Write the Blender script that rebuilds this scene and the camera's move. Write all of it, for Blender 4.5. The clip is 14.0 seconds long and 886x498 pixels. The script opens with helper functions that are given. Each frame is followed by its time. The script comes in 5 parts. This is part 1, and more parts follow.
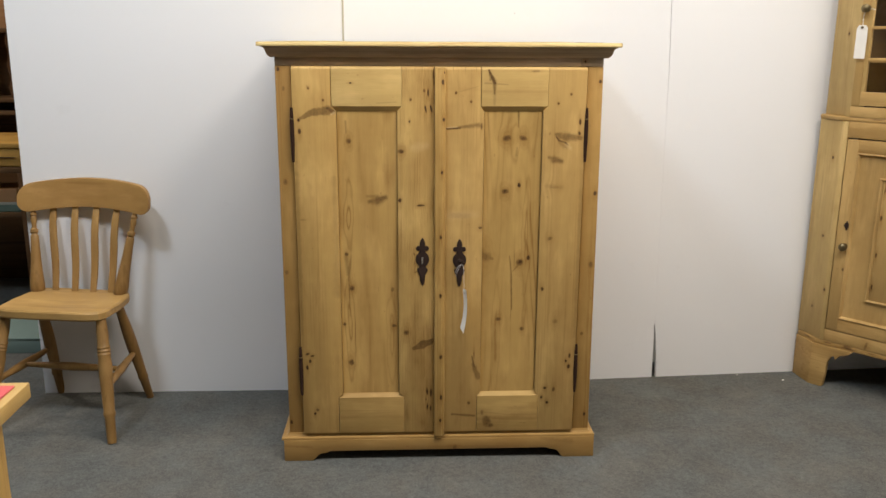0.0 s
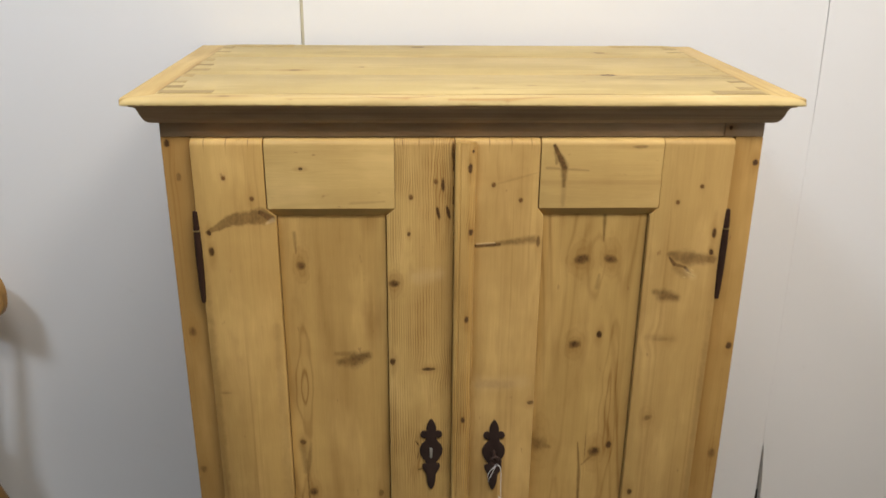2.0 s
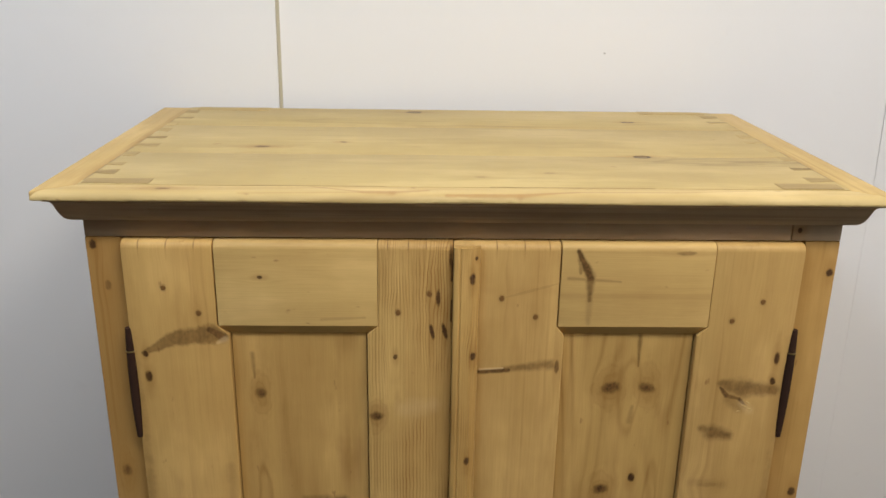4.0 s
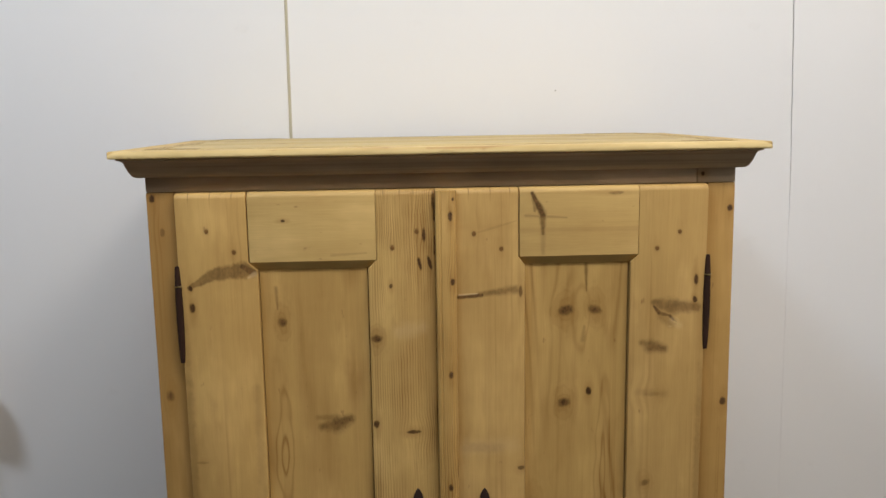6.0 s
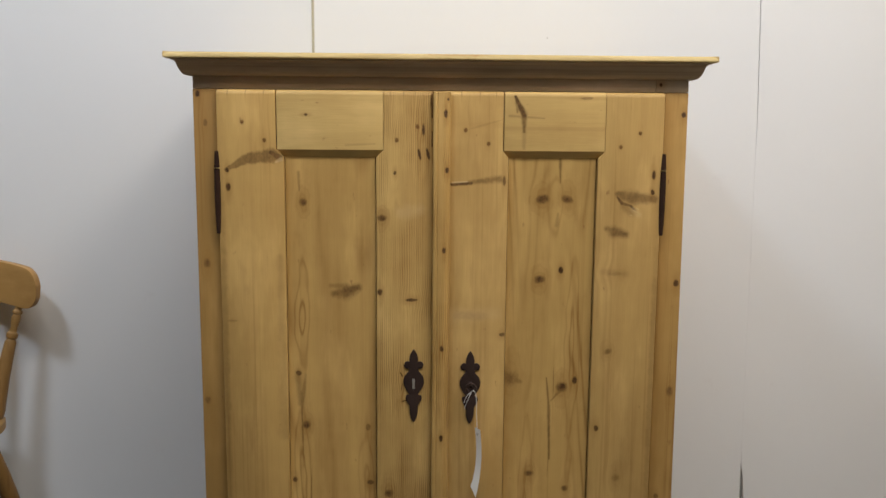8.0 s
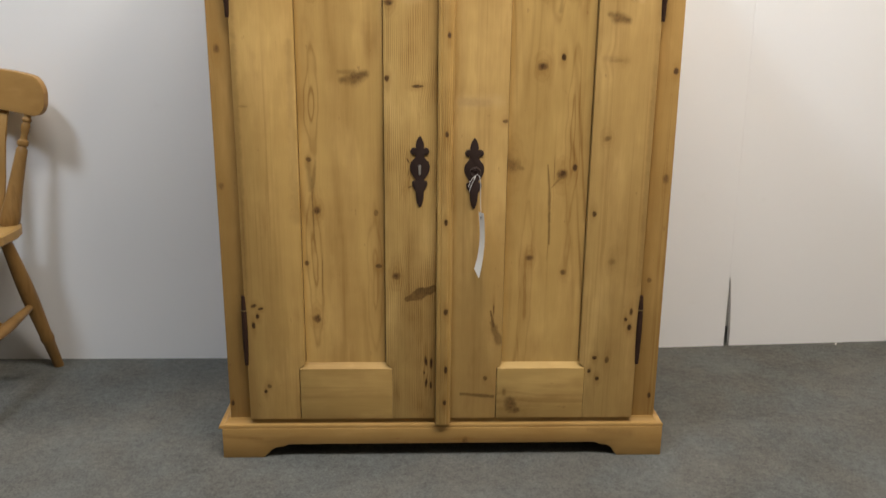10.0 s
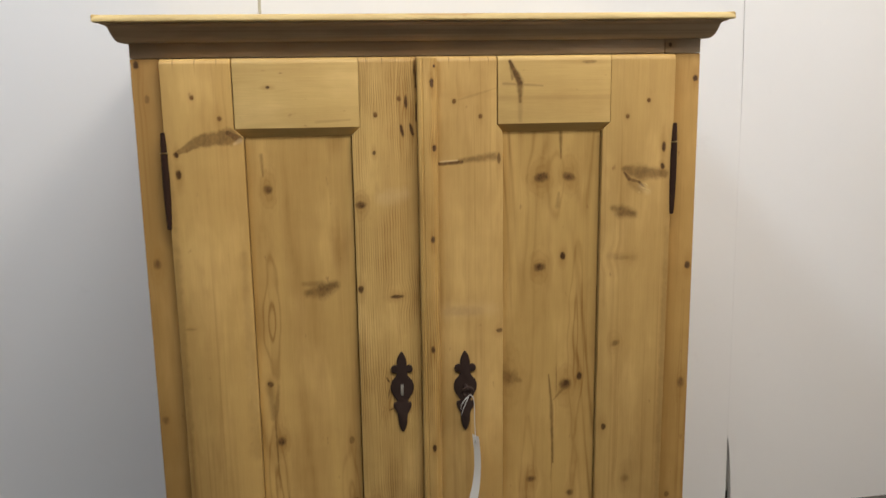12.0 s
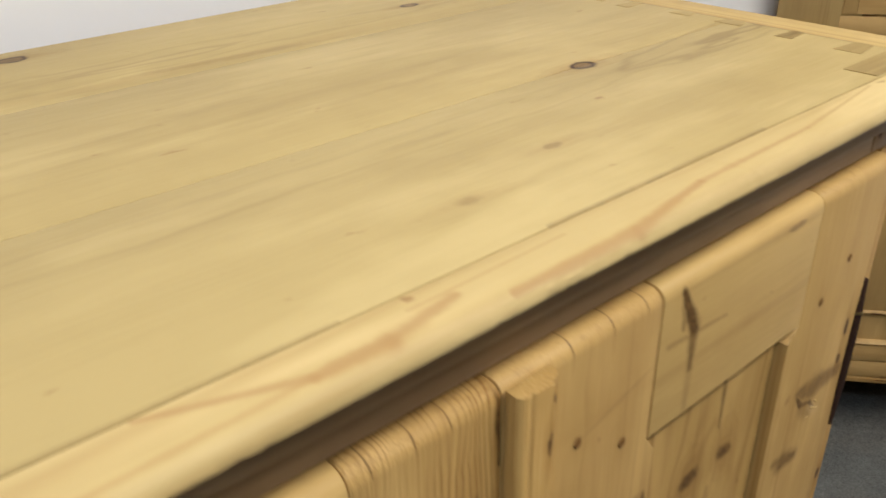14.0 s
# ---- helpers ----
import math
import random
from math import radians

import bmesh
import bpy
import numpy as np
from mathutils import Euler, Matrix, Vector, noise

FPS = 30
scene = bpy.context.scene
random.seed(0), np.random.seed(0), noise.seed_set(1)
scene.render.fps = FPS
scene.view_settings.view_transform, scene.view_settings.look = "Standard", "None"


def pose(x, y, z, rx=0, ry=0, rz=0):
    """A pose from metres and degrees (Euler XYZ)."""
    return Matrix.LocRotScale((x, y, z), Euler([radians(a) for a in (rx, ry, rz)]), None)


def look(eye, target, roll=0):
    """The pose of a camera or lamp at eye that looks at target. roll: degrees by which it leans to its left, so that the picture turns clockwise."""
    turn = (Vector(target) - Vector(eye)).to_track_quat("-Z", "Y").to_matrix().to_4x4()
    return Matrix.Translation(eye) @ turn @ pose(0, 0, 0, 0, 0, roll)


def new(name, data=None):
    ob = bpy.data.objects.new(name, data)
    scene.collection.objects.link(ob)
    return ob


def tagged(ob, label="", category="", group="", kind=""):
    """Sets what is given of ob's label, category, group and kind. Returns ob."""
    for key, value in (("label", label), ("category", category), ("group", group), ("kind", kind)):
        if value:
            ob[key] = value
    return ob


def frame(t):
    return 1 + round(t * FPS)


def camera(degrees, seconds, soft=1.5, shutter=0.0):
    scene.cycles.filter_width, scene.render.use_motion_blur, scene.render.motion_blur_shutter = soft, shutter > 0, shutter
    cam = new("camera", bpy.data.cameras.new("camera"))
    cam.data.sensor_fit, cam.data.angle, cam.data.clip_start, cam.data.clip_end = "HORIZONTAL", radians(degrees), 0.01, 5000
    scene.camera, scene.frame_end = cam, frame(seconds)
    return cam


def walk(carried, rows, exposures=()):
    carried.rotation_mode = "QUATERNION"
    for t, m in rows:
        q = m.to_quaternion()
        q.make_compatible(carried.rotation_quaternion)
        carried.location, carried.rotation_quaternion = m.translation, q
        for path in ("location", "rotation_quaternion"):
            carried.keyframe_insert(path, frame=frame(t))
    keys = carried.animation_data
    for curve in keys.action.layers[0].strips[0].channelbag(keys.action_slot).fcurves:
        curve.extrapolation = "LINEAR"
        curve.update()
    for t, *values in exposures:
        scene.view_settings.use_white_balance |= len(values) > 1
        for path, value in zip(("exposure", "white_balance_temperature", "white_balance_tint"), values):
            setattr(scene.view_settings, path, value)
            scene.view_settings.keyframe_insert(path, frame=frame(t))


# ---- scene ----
cam = camera(55.4, 14.0, soft=1.5, shutter=0.2)
PATH = [
    (0, (-0.109, -2.700, 1.421), (-0.023, -0.761, 0.939), 0.28),
    (0.5, (-0.116, -2.434, 1.506), (-0.048, -0.509, 0.965), 0.22),
    (0.7, (-0.117, -2.290, 1.538), (-0.056, -0.367, 0.994), -0.67),
    (1, (-0.113, -2.086, 1.594), (-0.049, -0.179, 0.994), -1.32),
    (1.2, (-0.103, -1.959, 1.620), (-0.038, -0.064, 0.984), -1.3),
    (1.5, (-0.086, -1.731, 1.637), (-0.015, 0.152, 0.966), -0.25),
    (1.7, (-0.084, -1.614, 1.652), (-0.014, 0.261, 0.960), 0.18),
    (2, (-0.094, -1.409, 1.681), (-0.019, 0.454, 0.959), 0.51),
    (2.2, (-0.101, -1.292, 1.703), (-0.017, 0.564, 0.963), 0.31),
    (2.5, (-0.108, -1.174, 1.717), (-0.001, 0.674, 0.959), 0.62),
    (2.7, (-0.110, -1.101, 1.724), (0.018, 0.742, 0.957), 1.17),
    (3, (-0.095, -1.031, 1.737), (0.039, 0.803, 0.949), 1.89),
    (3.2, (-0.081, -0.993, 1.742), (0.043, 0.836, 0.941), 2.01),
    (4.2, (-0.066, -1.130, 1.685), (-0.014, 0.772, 1.085), 0.8),
    (5.3, (-0.055, -1.349, 1.553), (0.036, 0.613, 1.174), -0.16),
    (5.5, (-0.046, -1.385, 1.523), (0.023, 0.585, 1.184), -0.73),
    (5.7, (-0.054, -1.421, 1.504), (0.020, 0.550, 1.175), -1.01),
    (6, (-0.069, -1.471, 1.467), (0.017, 0.502, 1.150), -0.86),
    (6.2, (-0.073, -1.503, 1.441), (0.017, 0.472, 1.139), -0.63),
    (6.5, (-0.077, -1.556, 1.399), (0.022, 0.419, 1.105), -0.29),
    (7, (-0.077, -1.639, 1.344), (0.012, 0.339, 1.059), -0.35),
    (7.5, (-0.069, -1.707, 1.286), (0.008, 0.273, 1.020), -0.22),
    (8, (-0.041, -1.782, 1.261), (0.009, 0.198, 0.979), 0.46),
    (8.2, (-0.041, -1.798, 1.232), (0.011, 0.181, 0.954), 0.54),
    (8.5, (-0.041, -1.815, 1.200), (0.018, 0.164, 0.911), 0.82),
    (8.7, (-0.040, -1.823, 1.180), (0.018, 0.155, 0.892), 0.6),
    (9, (-0.040, -1.833, 1.163), (0.016, 0.142, 0.850), 0.76),
    (9.2, (-0.047, -1.839, 1.151), (0.013, 0.133, 0.824), 0.72),
    (10.4, (-0.072, -1.893, 1.035), (-0.006, 0.010, 0.430), 0.6),
    (11.3, (-0.096, -1.838, 1.103), (-0.012, 0.107, 0.646), 0.59),
    (11.5, (-0.109, -1.772, 1.168), (-0.002, 0.184, 0.765), 0.25),
    (11.8, (-0.134, -1.662, 1.248), (0.036, 0.294, 0.867), -0.35),
    (12, (-0.150, -1.551, 1.296), (0.072, 0.398, 0.904), -0.79),
    (12.3, (-0.168, -1.317, 1.364), (0.113, 0.615, 0.932), -0.83),
    (12.5, (-0.192, -1.203, 1.410), (0.146, 0.710, 0.933), -0.25),
    (12.7, (-0.221, -1.073, 1.462), (0.205, 0.802, 0.914), 0.15),
    (13, (-0.274, -0.834, 1.544), (0.442, 0.905, 0.864), -2.04),
    (13.3, (-0.307, -0.654, 1.594), (0.582, 0.920, 0.737), -2.09),
    (13.5, (-0.299, -0.515, 1.614), (0.683, 0.947, 0.666), -1.82),
    (13.7, (-0.285, -0.423, 1.618), (0.768, 0.997, 0.683), -2.35),
    (14, (-0.282, -0.271, 1.620), (0.871, 1.062, 0.674), -1.06),
]
EXPOSURES = [(0.0, -0.06, 6680, 10), (0.5, 0.02, 6680, 10), (1.0, 0.05, 6680, 10), (1.5, -0.09, 6660, 10), (3.0, -0.5, 6560, 10), (5.5, -0.47, 6430, 10), (6.5, -0.52, 6420, 10), (7.5, -0.48, 6450, 10), (9.0, -0.22, 6600, 10),
             (11.5, 0.17, 6700, 10), (12.0, -0.23, 6600, 10), (12.5, -0.5, 6550, 10), (13.0, -0.37, 6500, 10), (13.5, -0.25, 6620, 10), (14.0, -0.47, 6420, 10)]
walk(cam, [(t, look(eye, target, roll)) for t, eye, target, roll in PATH], EXPOSURES)

# ---- light ----
world = bpy.data.worlds.new("world")
scene.world = world
world.use_nodes = True
world.node_tree.nodes["Background"].inputs[0].default_value = (0.75, 0.82, 1.0, 1)
world.node_tree.nodes["Background"].inputs[1].default_value = 0.05


def area_lamp(name, eye, target, size_x, size_y, watts, colour):
    data = bpy.data.lights.new(name, "AREA")
    data.shape, data.size, data.size_y, data.energy, data.color = "RECTANGLE", size_x, size_y, watts, colour
    ob = new(name, data)
    ob.matrix_world = look(eye, target)
    return ob


area_lamp("ceiling_lamp_cool", (-1.72, -1.42, 3.93), (-0.3, 0.3, 0.6), 0.70, 0.45, 79, (0.71, 0.83, 1.0))
area_lamp("ceiling_lamp_warm", (1.75, -1.50, 3.93), (0.5, 0.1, 0.8), 1.5, 0.45, 99, (1.0, 0.93, 0.86))
# Front fill added between the two lamps; it stands for no known fixture.
area_lamp("fill_light_mid", (0.1, -1.45, 3.95), (0.1, -0.3, 0.0), 1.6, 0.30, 68, (1.0, 0.97, 0.94))
# Added helper light that brightens only the furniture beyond the partition.
area_lamp("fill_light_far", (-3.4, 1.0, 3.95), (-2.9, 2.0, 0.6), 1.0, 0.5, 75, (1.0, 0.90, 0.80))


# ---- node helpers ----
class Tree:
    def __init__(self, name):
        self.mat = bpy.data.materials.new(name)
        self.mat.use_nodes = True
        self.t = self.mat.node_tree
        self.bsdf = self.t.nodes["Principled BSDF"]

    def put(self, socket, value):
        if isinstance(value, bpy.types.NodeSocket):
            self.t.links.new(value, socket)
        elif isinstance(value, (tuple, list)) and len(value) == 3 and socket.type == "RGBA":
            socket.default_value = (*value, 1)
        else:
            socket.default_value = value

    def node(self, kind, *values, **settings):
        n = self.t.nodes.new(kind)
        for key, value in settings.items():
            setattr(n, key, value)
        for i, value in enumerate(values):
            if value is not None:
                self.put(n.inputs[i], value)
        return n

    def m(self, op, a, b=None, c=None, clamp=False):
        return self.node("ShaderNodeMath", a, b, c, operation=op, use_clamp=clamp).outputs[0]

    def v(self, op, a, b=None):
        n = self.node("ShaderNodeVectorMath", a, b, operation=op)
        return n.outputs["Value"] if op in ("LENGTH", "DOT_PRODUCT") else n.outputs[0]

    def times(self, vec, k):
        n = self.node("ShaderNodeVectorMath", vec, operation="SCALE")
        self.put(n.inputs["Scale"], k)
        return n.outputs[0]

    def span(self, x, a, b, c, d, smooth=True):
        n = self.node("ShaderNodeMapRange", x, a, b, c, d)
        n.interpolation_type = "SMOOTHSTEP" if smooth else "LINEAR"
        return n.outputs[0]

    def noise(self, vec, scale, detail=3.0, rough=0.5):
        n = self.t.nodes.new("ShaderNodeTexNoise")
        self.put(n.inputs["Vector"], vec)
        n.inputs["Scale"].default_value, n.inputs["Detail"].default_value, n.inputs["Roughness"].default_value = scale, detail, rough
        return n.outputs[0]

    def mix(self, f, a, b, blend="MIX"):
        n = self.t.nodes.new("ShaderNodeMix")
        n.data_type, n.blend_type = "RGBA", blend
        self.put(n.inputs[0], f)
        self.put(n.inputs[6], a)
        self.put(n.inputs[7], b)
        return n.outputs[2]

    def bump(self, height, strength, distance):
        n = self.t.nodes.new("ShaderNodeBump")
        n.inputs["Strength"].default_value, n.inputs["Distance"].default_value = strength, distance
        self.put(n.inputs["Height"], height)
        self.put(self.bsdf.inputs["Normal"], n.outputs[0])

    def done(self, colour, rough, metal=0.0, spec=0.5):
        self.put(self.bsdf.inputs["Base Color"], colour)
        self.put(self.bsdf.inputs["Roughness"], rough)
        self.bsdf.inputs["Metallic"].default_value = metal
        self.bsdf.inputs["Specular IOR Level"].default_value = spec
        return self.mat


HONEY, AMBER, KNOT = (0.60, 0.385, 0.165), (0.36, 0.185, 0.06), (0.048, 0.020, 0.006)


def pine(name, axis="z", knots=(), base=HONEY, dark=AMBER, seed=0.0, lines=75.0, strength=0.5, mottle=0.3, rough=0.5, rings=0.25, strokes=(), pale=(), tint=(0.66, 0.46, 0.23), flames=(), relief=0.22):
    """Stripped and waxed pine. axis: the way of the grain ('z', 'x', or 'y'; 'X' lies flat). knots: across, along, half sizes, depth of tone (below 0: rippled grain alone; 2: a ring), lean.
    strokes: bark pockets, cracks and branch marks from one end to the other: across, along, across, along, half widths at both ends, depth of tone, softness. pale: the same in the tint. flames: nested growth rings cut lengthwise: across, along, half width, half length, strength."""
    base, dark = (base[0] * 0.88, base[1] * 0.86, base[2] * 0.665), (dark[0] * 0.72, dark[1] * 0.68, dark[2] * 0.50)
    t = Tree(name)
    s = t.node("ShaderNodeSeparateXYZ", t.node("ShaderNodeTexCoord").outputs["Object"]).outputs
    across, along, depth = {"z": (0, 2, 1), "x": (2, 0, 1), "X": (1, 0, 2), "y": (0, 1, 2)}[axis]
    p = t.node("ShaderNodeCombineXYZ", s[across], s[depth], s[along]).outputs[0]
    ps = t.v("ADD", p, (seed * 1.37, seed * 0.71, seed * 2.13))
    rag = t.m("SUBTRACT", t.noise(t.v("MULTIPLY", ps, (62, 62, 46)), 1.0, 3.0, 0.6), 0.5)
    nick = t.m("SUBTRACT", t.noise(t.v("MULTIPLY", ps, (210, 210, 150)), 1.0, 2.0, 0.6), 0.5)
    grainy = t.m("SUBTRACT", t.noise(t.v("MULTIPLY", ps, (75, 75, 75)), 1.0, 2.0, 0.5), 0.5)
    stains, warp, flow = None, None, None

    def off(u, v):
        return t.v("MULTIPLY", t.v("SUBTRACT", p, (u, 0, v)), (1, 0, 1))

    for ku, kv, ru, rv, tone, lean in knots:
        if tone < 0:
            h = t.m("MULTIPLY_ADD", rag, 2.2, t.v("LENGTH", t.v("MULTIPLY", off(ku, kv), (1 / ru, 0, 0.42 / rv))))
            ripple = t.m("MULTIPLY", t.span(t.m("SINE", t.m("MULTIPLY", h, 12.0)), 0.0, 1.0, 0.0, 1.0), t.span(h, 0.5, 2.9, -tone, 0.0))
            flow = ripple if flow is None else t.m("MAXIMUM", flow, ripple)
            continue
        grow = 1.12 if ru * rv < 4.2e-5 else 0.9 if ru < 0.042 else 1.0
        ru, rv = ru * grow, rv * grow
        small, streaky, lens, ringed = ru * rv < 5.3e-5, rv > 5 * ru, ru > 0.042, tone > 1.5
        c, q = math.cos(radians(lean)), math.sin(radians(lean))
        sub = off(ku, kv)
        a = t.v("DOT_PRODUCT", sub, (c / ru, 0, q / ru))
        b = t.v("DOT_PRODUCT", sub, (-q / rv, 0, c / rv))
        if lens:
            d = t.m("MULTIPLY_ADD", a, a, t.m("ABSOLUTE", b))
        else:
            d = t.v("LENGTH", t.node("ShaderNodeCombineXYZ", a, b, 0.0).outputs[0])
        d = t.m("MULTIPLY_ADD", nick, 0.5 if small else 0.35, t.m("MULTIPLY_ADD", rag, 0.25 if small else 0.6 if lens else 1.15 if ru > 0.018 else 0.75, d))
        if ringed:
            edge = t.span(t.m("ABSOLUTE", t.m("SUBTRACT", d, 0.8)), 0.05, 0.42, 1.0, 0.0)
            core = t.m("MAXIMUM", edge, t.span(d, 0.6, 1.2, 0.72, 0.0))
            tone = 0.6
        else:
            soft = 0.4 if streaky else 0.75 if lens else 0.62 if small else 0.3
            core = t.m("MULTIPLY", t.span(d, soft, 1.2 if small or lens else 1.3, 1.0, 0.0), min(1.0, tone * (1.05 if lens or streaky else 1.3)))
            if streaky:
                edge = 0.0
            elif small:
                edge = t.span(d, 0.3, 1.1, 0.85 * tone, 0.3)
            elif lens:
                edge = t.m("MULTIPLY", t.span(t.m("ABSOLUTE", t.m("SUBTRACT", d, 0.92)), 0.03, 0.22, tone, 0.0), t.span(t.m("MULTIPLY_ADD", b, -0.08, nick), -0.12, 0.12, 0.25, 1.0))
                core = t.m("MAXIMUM", t.m("MULTIPLY", core, 0.66), edge)
            else:
                edge = t.m("MULTIPLY", t.span(t.m("ABSOLUTE", t.m("SUBTRACT", d, 0.78)), 0.0, 0.36, tone, 0.0), t.span(t.m("MULTIPLY_ADD", b, -0.09, nick), -0.12, 0.16, 0.15, 1.0))
        long = t.v("LENGTH", t.v("MULTIPLY", sub, (0.55 / ru, 0, 0.26 / rv)))
        haze = t.span(t.m("MULTIPLY_ADD", rag, 0.9, long), 0.1, 1.3, 0.7 * tone, 0.0)
        one = t.node("ShaderNodeCombineXYZ", core, edge, haze).outputs[0]
        stains = one if stains is None else t.v("MAXIMUM", stains, one)
        if ru < 0.03 and rv < 0.03:
            sub = off(ku, kv)
            halo = t.v("LENGTH", t.v("MULTIPLY", sub, (0.4 / max(ru, 0.006), 0, 0.22 / max(rv, 0.007))))
            push = t.times(sub, t.span(halo, 0.0, 1.3, -0.5, 0.0))
            warp = push if warp is None else t.v("ADD", warp, push)
            if not small:
                h = t.v("LENGTH", t.v("MULTIPLY", off(ku, kv), (1 / ru, 0, 0.42 / rv)))
                h = t.m("MULTIPLY_ADD", rag, 1.7, h)
                ripple = t.span(t.m("SINE", t.m("MULTIPLY", h, 9.5)), -0.2, 1.0, 0.0, 1.0)
                ripple = t.m("MULTIPLY", ripple, t.span(h, 0.7, 2.9, 0.28 * tone, 0.0))
                flow = ripple if flow is None else t.m("MAXIMUM", flow, ripple)
    def stroke(u0, v0, u1, v1, r0, r1, soft):
        """How far inside a tapering stroke a point lies: 1 in the middle, 0 outside; and its dark border."""
        du, dv = u1 - u0, v1 - v0
        k = 1 / (du * du + dv * dv)
        sub = off(u0, v0)
        h = t.m("MULTIPLY", t.v("DOT_PRODUCT", sub, (du * k, 0, dv * k)), 1.0, clamp=True)
        way = t.times((du, 0.0, dv), h)
        far = t.v("LENGTH", t.v("SUBTRACT", sub, way))
        wide = t.m("MULTIPLY_ADD", h, r1 - r0, r0)
        d = t.m("DIVIDE", far, wide)
        d = t.m("MULTIPLY_ADD", nick, 0.25, t.m("MULTIPLY_ADD", grainy, 1.0, d))
        return t.span(d, 1.0 - soft, 1.0 + soft, 1.0, 0.0), t.span(t.m("ABSOLUTE", t.m("SUBTRACT", d, 0.7)), 0.05, 0.45, 1.0, 0.0)

    for u0, v0, u1, v1, r0, r1, tone, soft in strokes:
        inside, border = stroke(u0, v0, u1, v1, r0, r1, soft)
        one = t.node("ShaderNodeCombineXYZ", t.m("MULTIPLY", inside, tone), t.m("MULTIPLY", border, 0.6 * tone), 0.0).outputs[0]
        stains = one if stains is None else t.v("MAXIMUM", stains, one)
    pw = ps if warp is None else t.v("ADD", ps, warp)
    sway = t.noise(t.v("MULTIPLY", pw, (9, 9, 1.5)), 1.0, 2.0)
    wob = t.noise(t.v("MULTIPLY", pw, (34, 34, 4.5)), 1.0, 2.0)
    u = t.node("ShaderNodeSeparateXYZ", pw).outputs[0]
    turn = t.m("MULTIPLY_ADD", u, lines * 6.283, t.m("MULTIPLY_ADD", sway, lines * 0.22, t.m("MULTIPLY", wob, 2.5)))
    if lines >= 140:
        ripple = t.noise(t.v("MULTIPLY", pw, (26, 26, 38)), 1.0, 1.0)
        turn = t.m("MULTIPLY_ADD", ripple, 3.6, turn)
    else:
        swirl = t.noise(t.v("MULTIPLY", pw, (lines * 0.14, lines * 0.14, lines * 0.012)), 1.0, 1.0)
        turn = t.m("MULTIPLY_ADD", swirl, 85.0, t.m("MULTIPLY", wob, 3.0))
    band = t.m("POWER", t.m("MULTIPLY_ADD", t.m("SINE", turn), 0.5, 0.5), 3.5)
    vein = t.span(t.noise(t.v("MULTIPLY", pw, (lines * 1.6, lines * 1.6, 0.8)), 1.0, 2.0, 0.6), 0.50, 0.66, 0.0, 1.0)
    band = t.m("MULTIPLY_ADD", vein, 1.0 - rings, t.m("MULTIPLY", band, rings))
    where = t.span(t.noise(t.v("MULTIPLY", pw, (14, 14, 6.0 if lines >= 140 else 1.3)), 1.0, 2.0), 0.40, 0.62, 0.05, 1.0)
    for fu, fv, ru, rv, power in flames:
        h = t.v("LENGTH", t.v("MULTIPLY", t.v("SUBTRACT", p, (fu, 0, fv)), (1 / ru, 0, 1 / rv)))
        h = t.m("MULTIPLY_ADD", t.m("SUBTRACT", t.noise(t.v("MULTIPLY", ps, (22, 22, 7)), 1.0, 2.0), 0.5), 2.2, h)
        loop = t.m("POWER", t.m("MULTIPLY_ADD", t.m("SINE", t.m("MULTIPLY", h, 6.6)), 0.5, 0.5), 5.0)
        loop = t.m("MULTIPLY", loop, t.span(h, 0.3, 2.4, power, 0.0))
        flow = loop if flow is None else t.m("MAXIMUM", flow, loop)
    fibre = t.noise(t.v("MULTIPLY", pw, (650, 650, 16)), 1.0, 3.0, 0.6)
    broad = t.noise(t.v("MULTIPLY", pw, (17, 17, 0.45)), 1.0, 2.0, 0.5)
    blot = t.span(t.noise(t.v("MULTIPLY", ps, (9, 9, 4)), 1.0, 3.0, 0.5), 0.34, 0.66, 0.0, 1.0)
    grime = t.span(t.noise(t.v("MULTIPLY", ps, (24, 24, 7)), 1.0, 4.0, 0.6), 0.54, 0.74, 0.0, 1.0)
    sheen = t.span(t.noise(t.v("MULTIPLY", ps, (15, 15, 4)), 1.0, 3.0, 0.6), 0.48, 0.70, 0.0, 1.0)
    wave = t.noise(t.v("MULTIPLY", ps, (9, 9, 30)), 1.0, 2.0)
    streak = t.noise(t.v("MULTIPLY", pw, (60, 60, 1.2)), 1.0, 3.0, 0.6)
    f = t.m("MULTIPLY", t.m("MULTIPLY", band, where), strength)
    f = t.m("MULTIPLY_ADD", t.m("SUBTRACT", fibre, 0.43), 0.36, f)
    f = t.m("MULTIPLY_ADD", t.m("SUBTRACT", streak, 0.43), 0.30 * strength + 0.05, f)
    f = t.m("MULTIPLY_ADD", t.m("SUBTRACT", broad, 0.40), 0.55, f)
    f = t.m("MULTIPLY_ADD", t.m("SUBTRACT", blot, 0.40), mottle * 0.65, f)
    f = t.m("MULTIPLY_ADD", grime, mottle * 0.5, t.m("MULTIPLY_ADD", t.m("SUBTRACT", wave, 0.47), 0.16, f), clamp=True)
    if flow is not None:
        f = t.m("MULTIPLY_ADD", flow, 0.62, f, clamp=True)
    colour = t.mix(f, t.mix(sheen, base, (min(1, base[0] * 1.18), min(1, base[1] * 1.2), base[2] * 1.28)), dark)
    fleck = t.span(t.noise(t.v("MULTIPLY", ps, (80, 80, 34)), 1.0, 2.0), 0.72, 0.80, 0.0, 0.6)
    colour = t.mix(fleck, colour, (0.25, 0.12, 0.04))
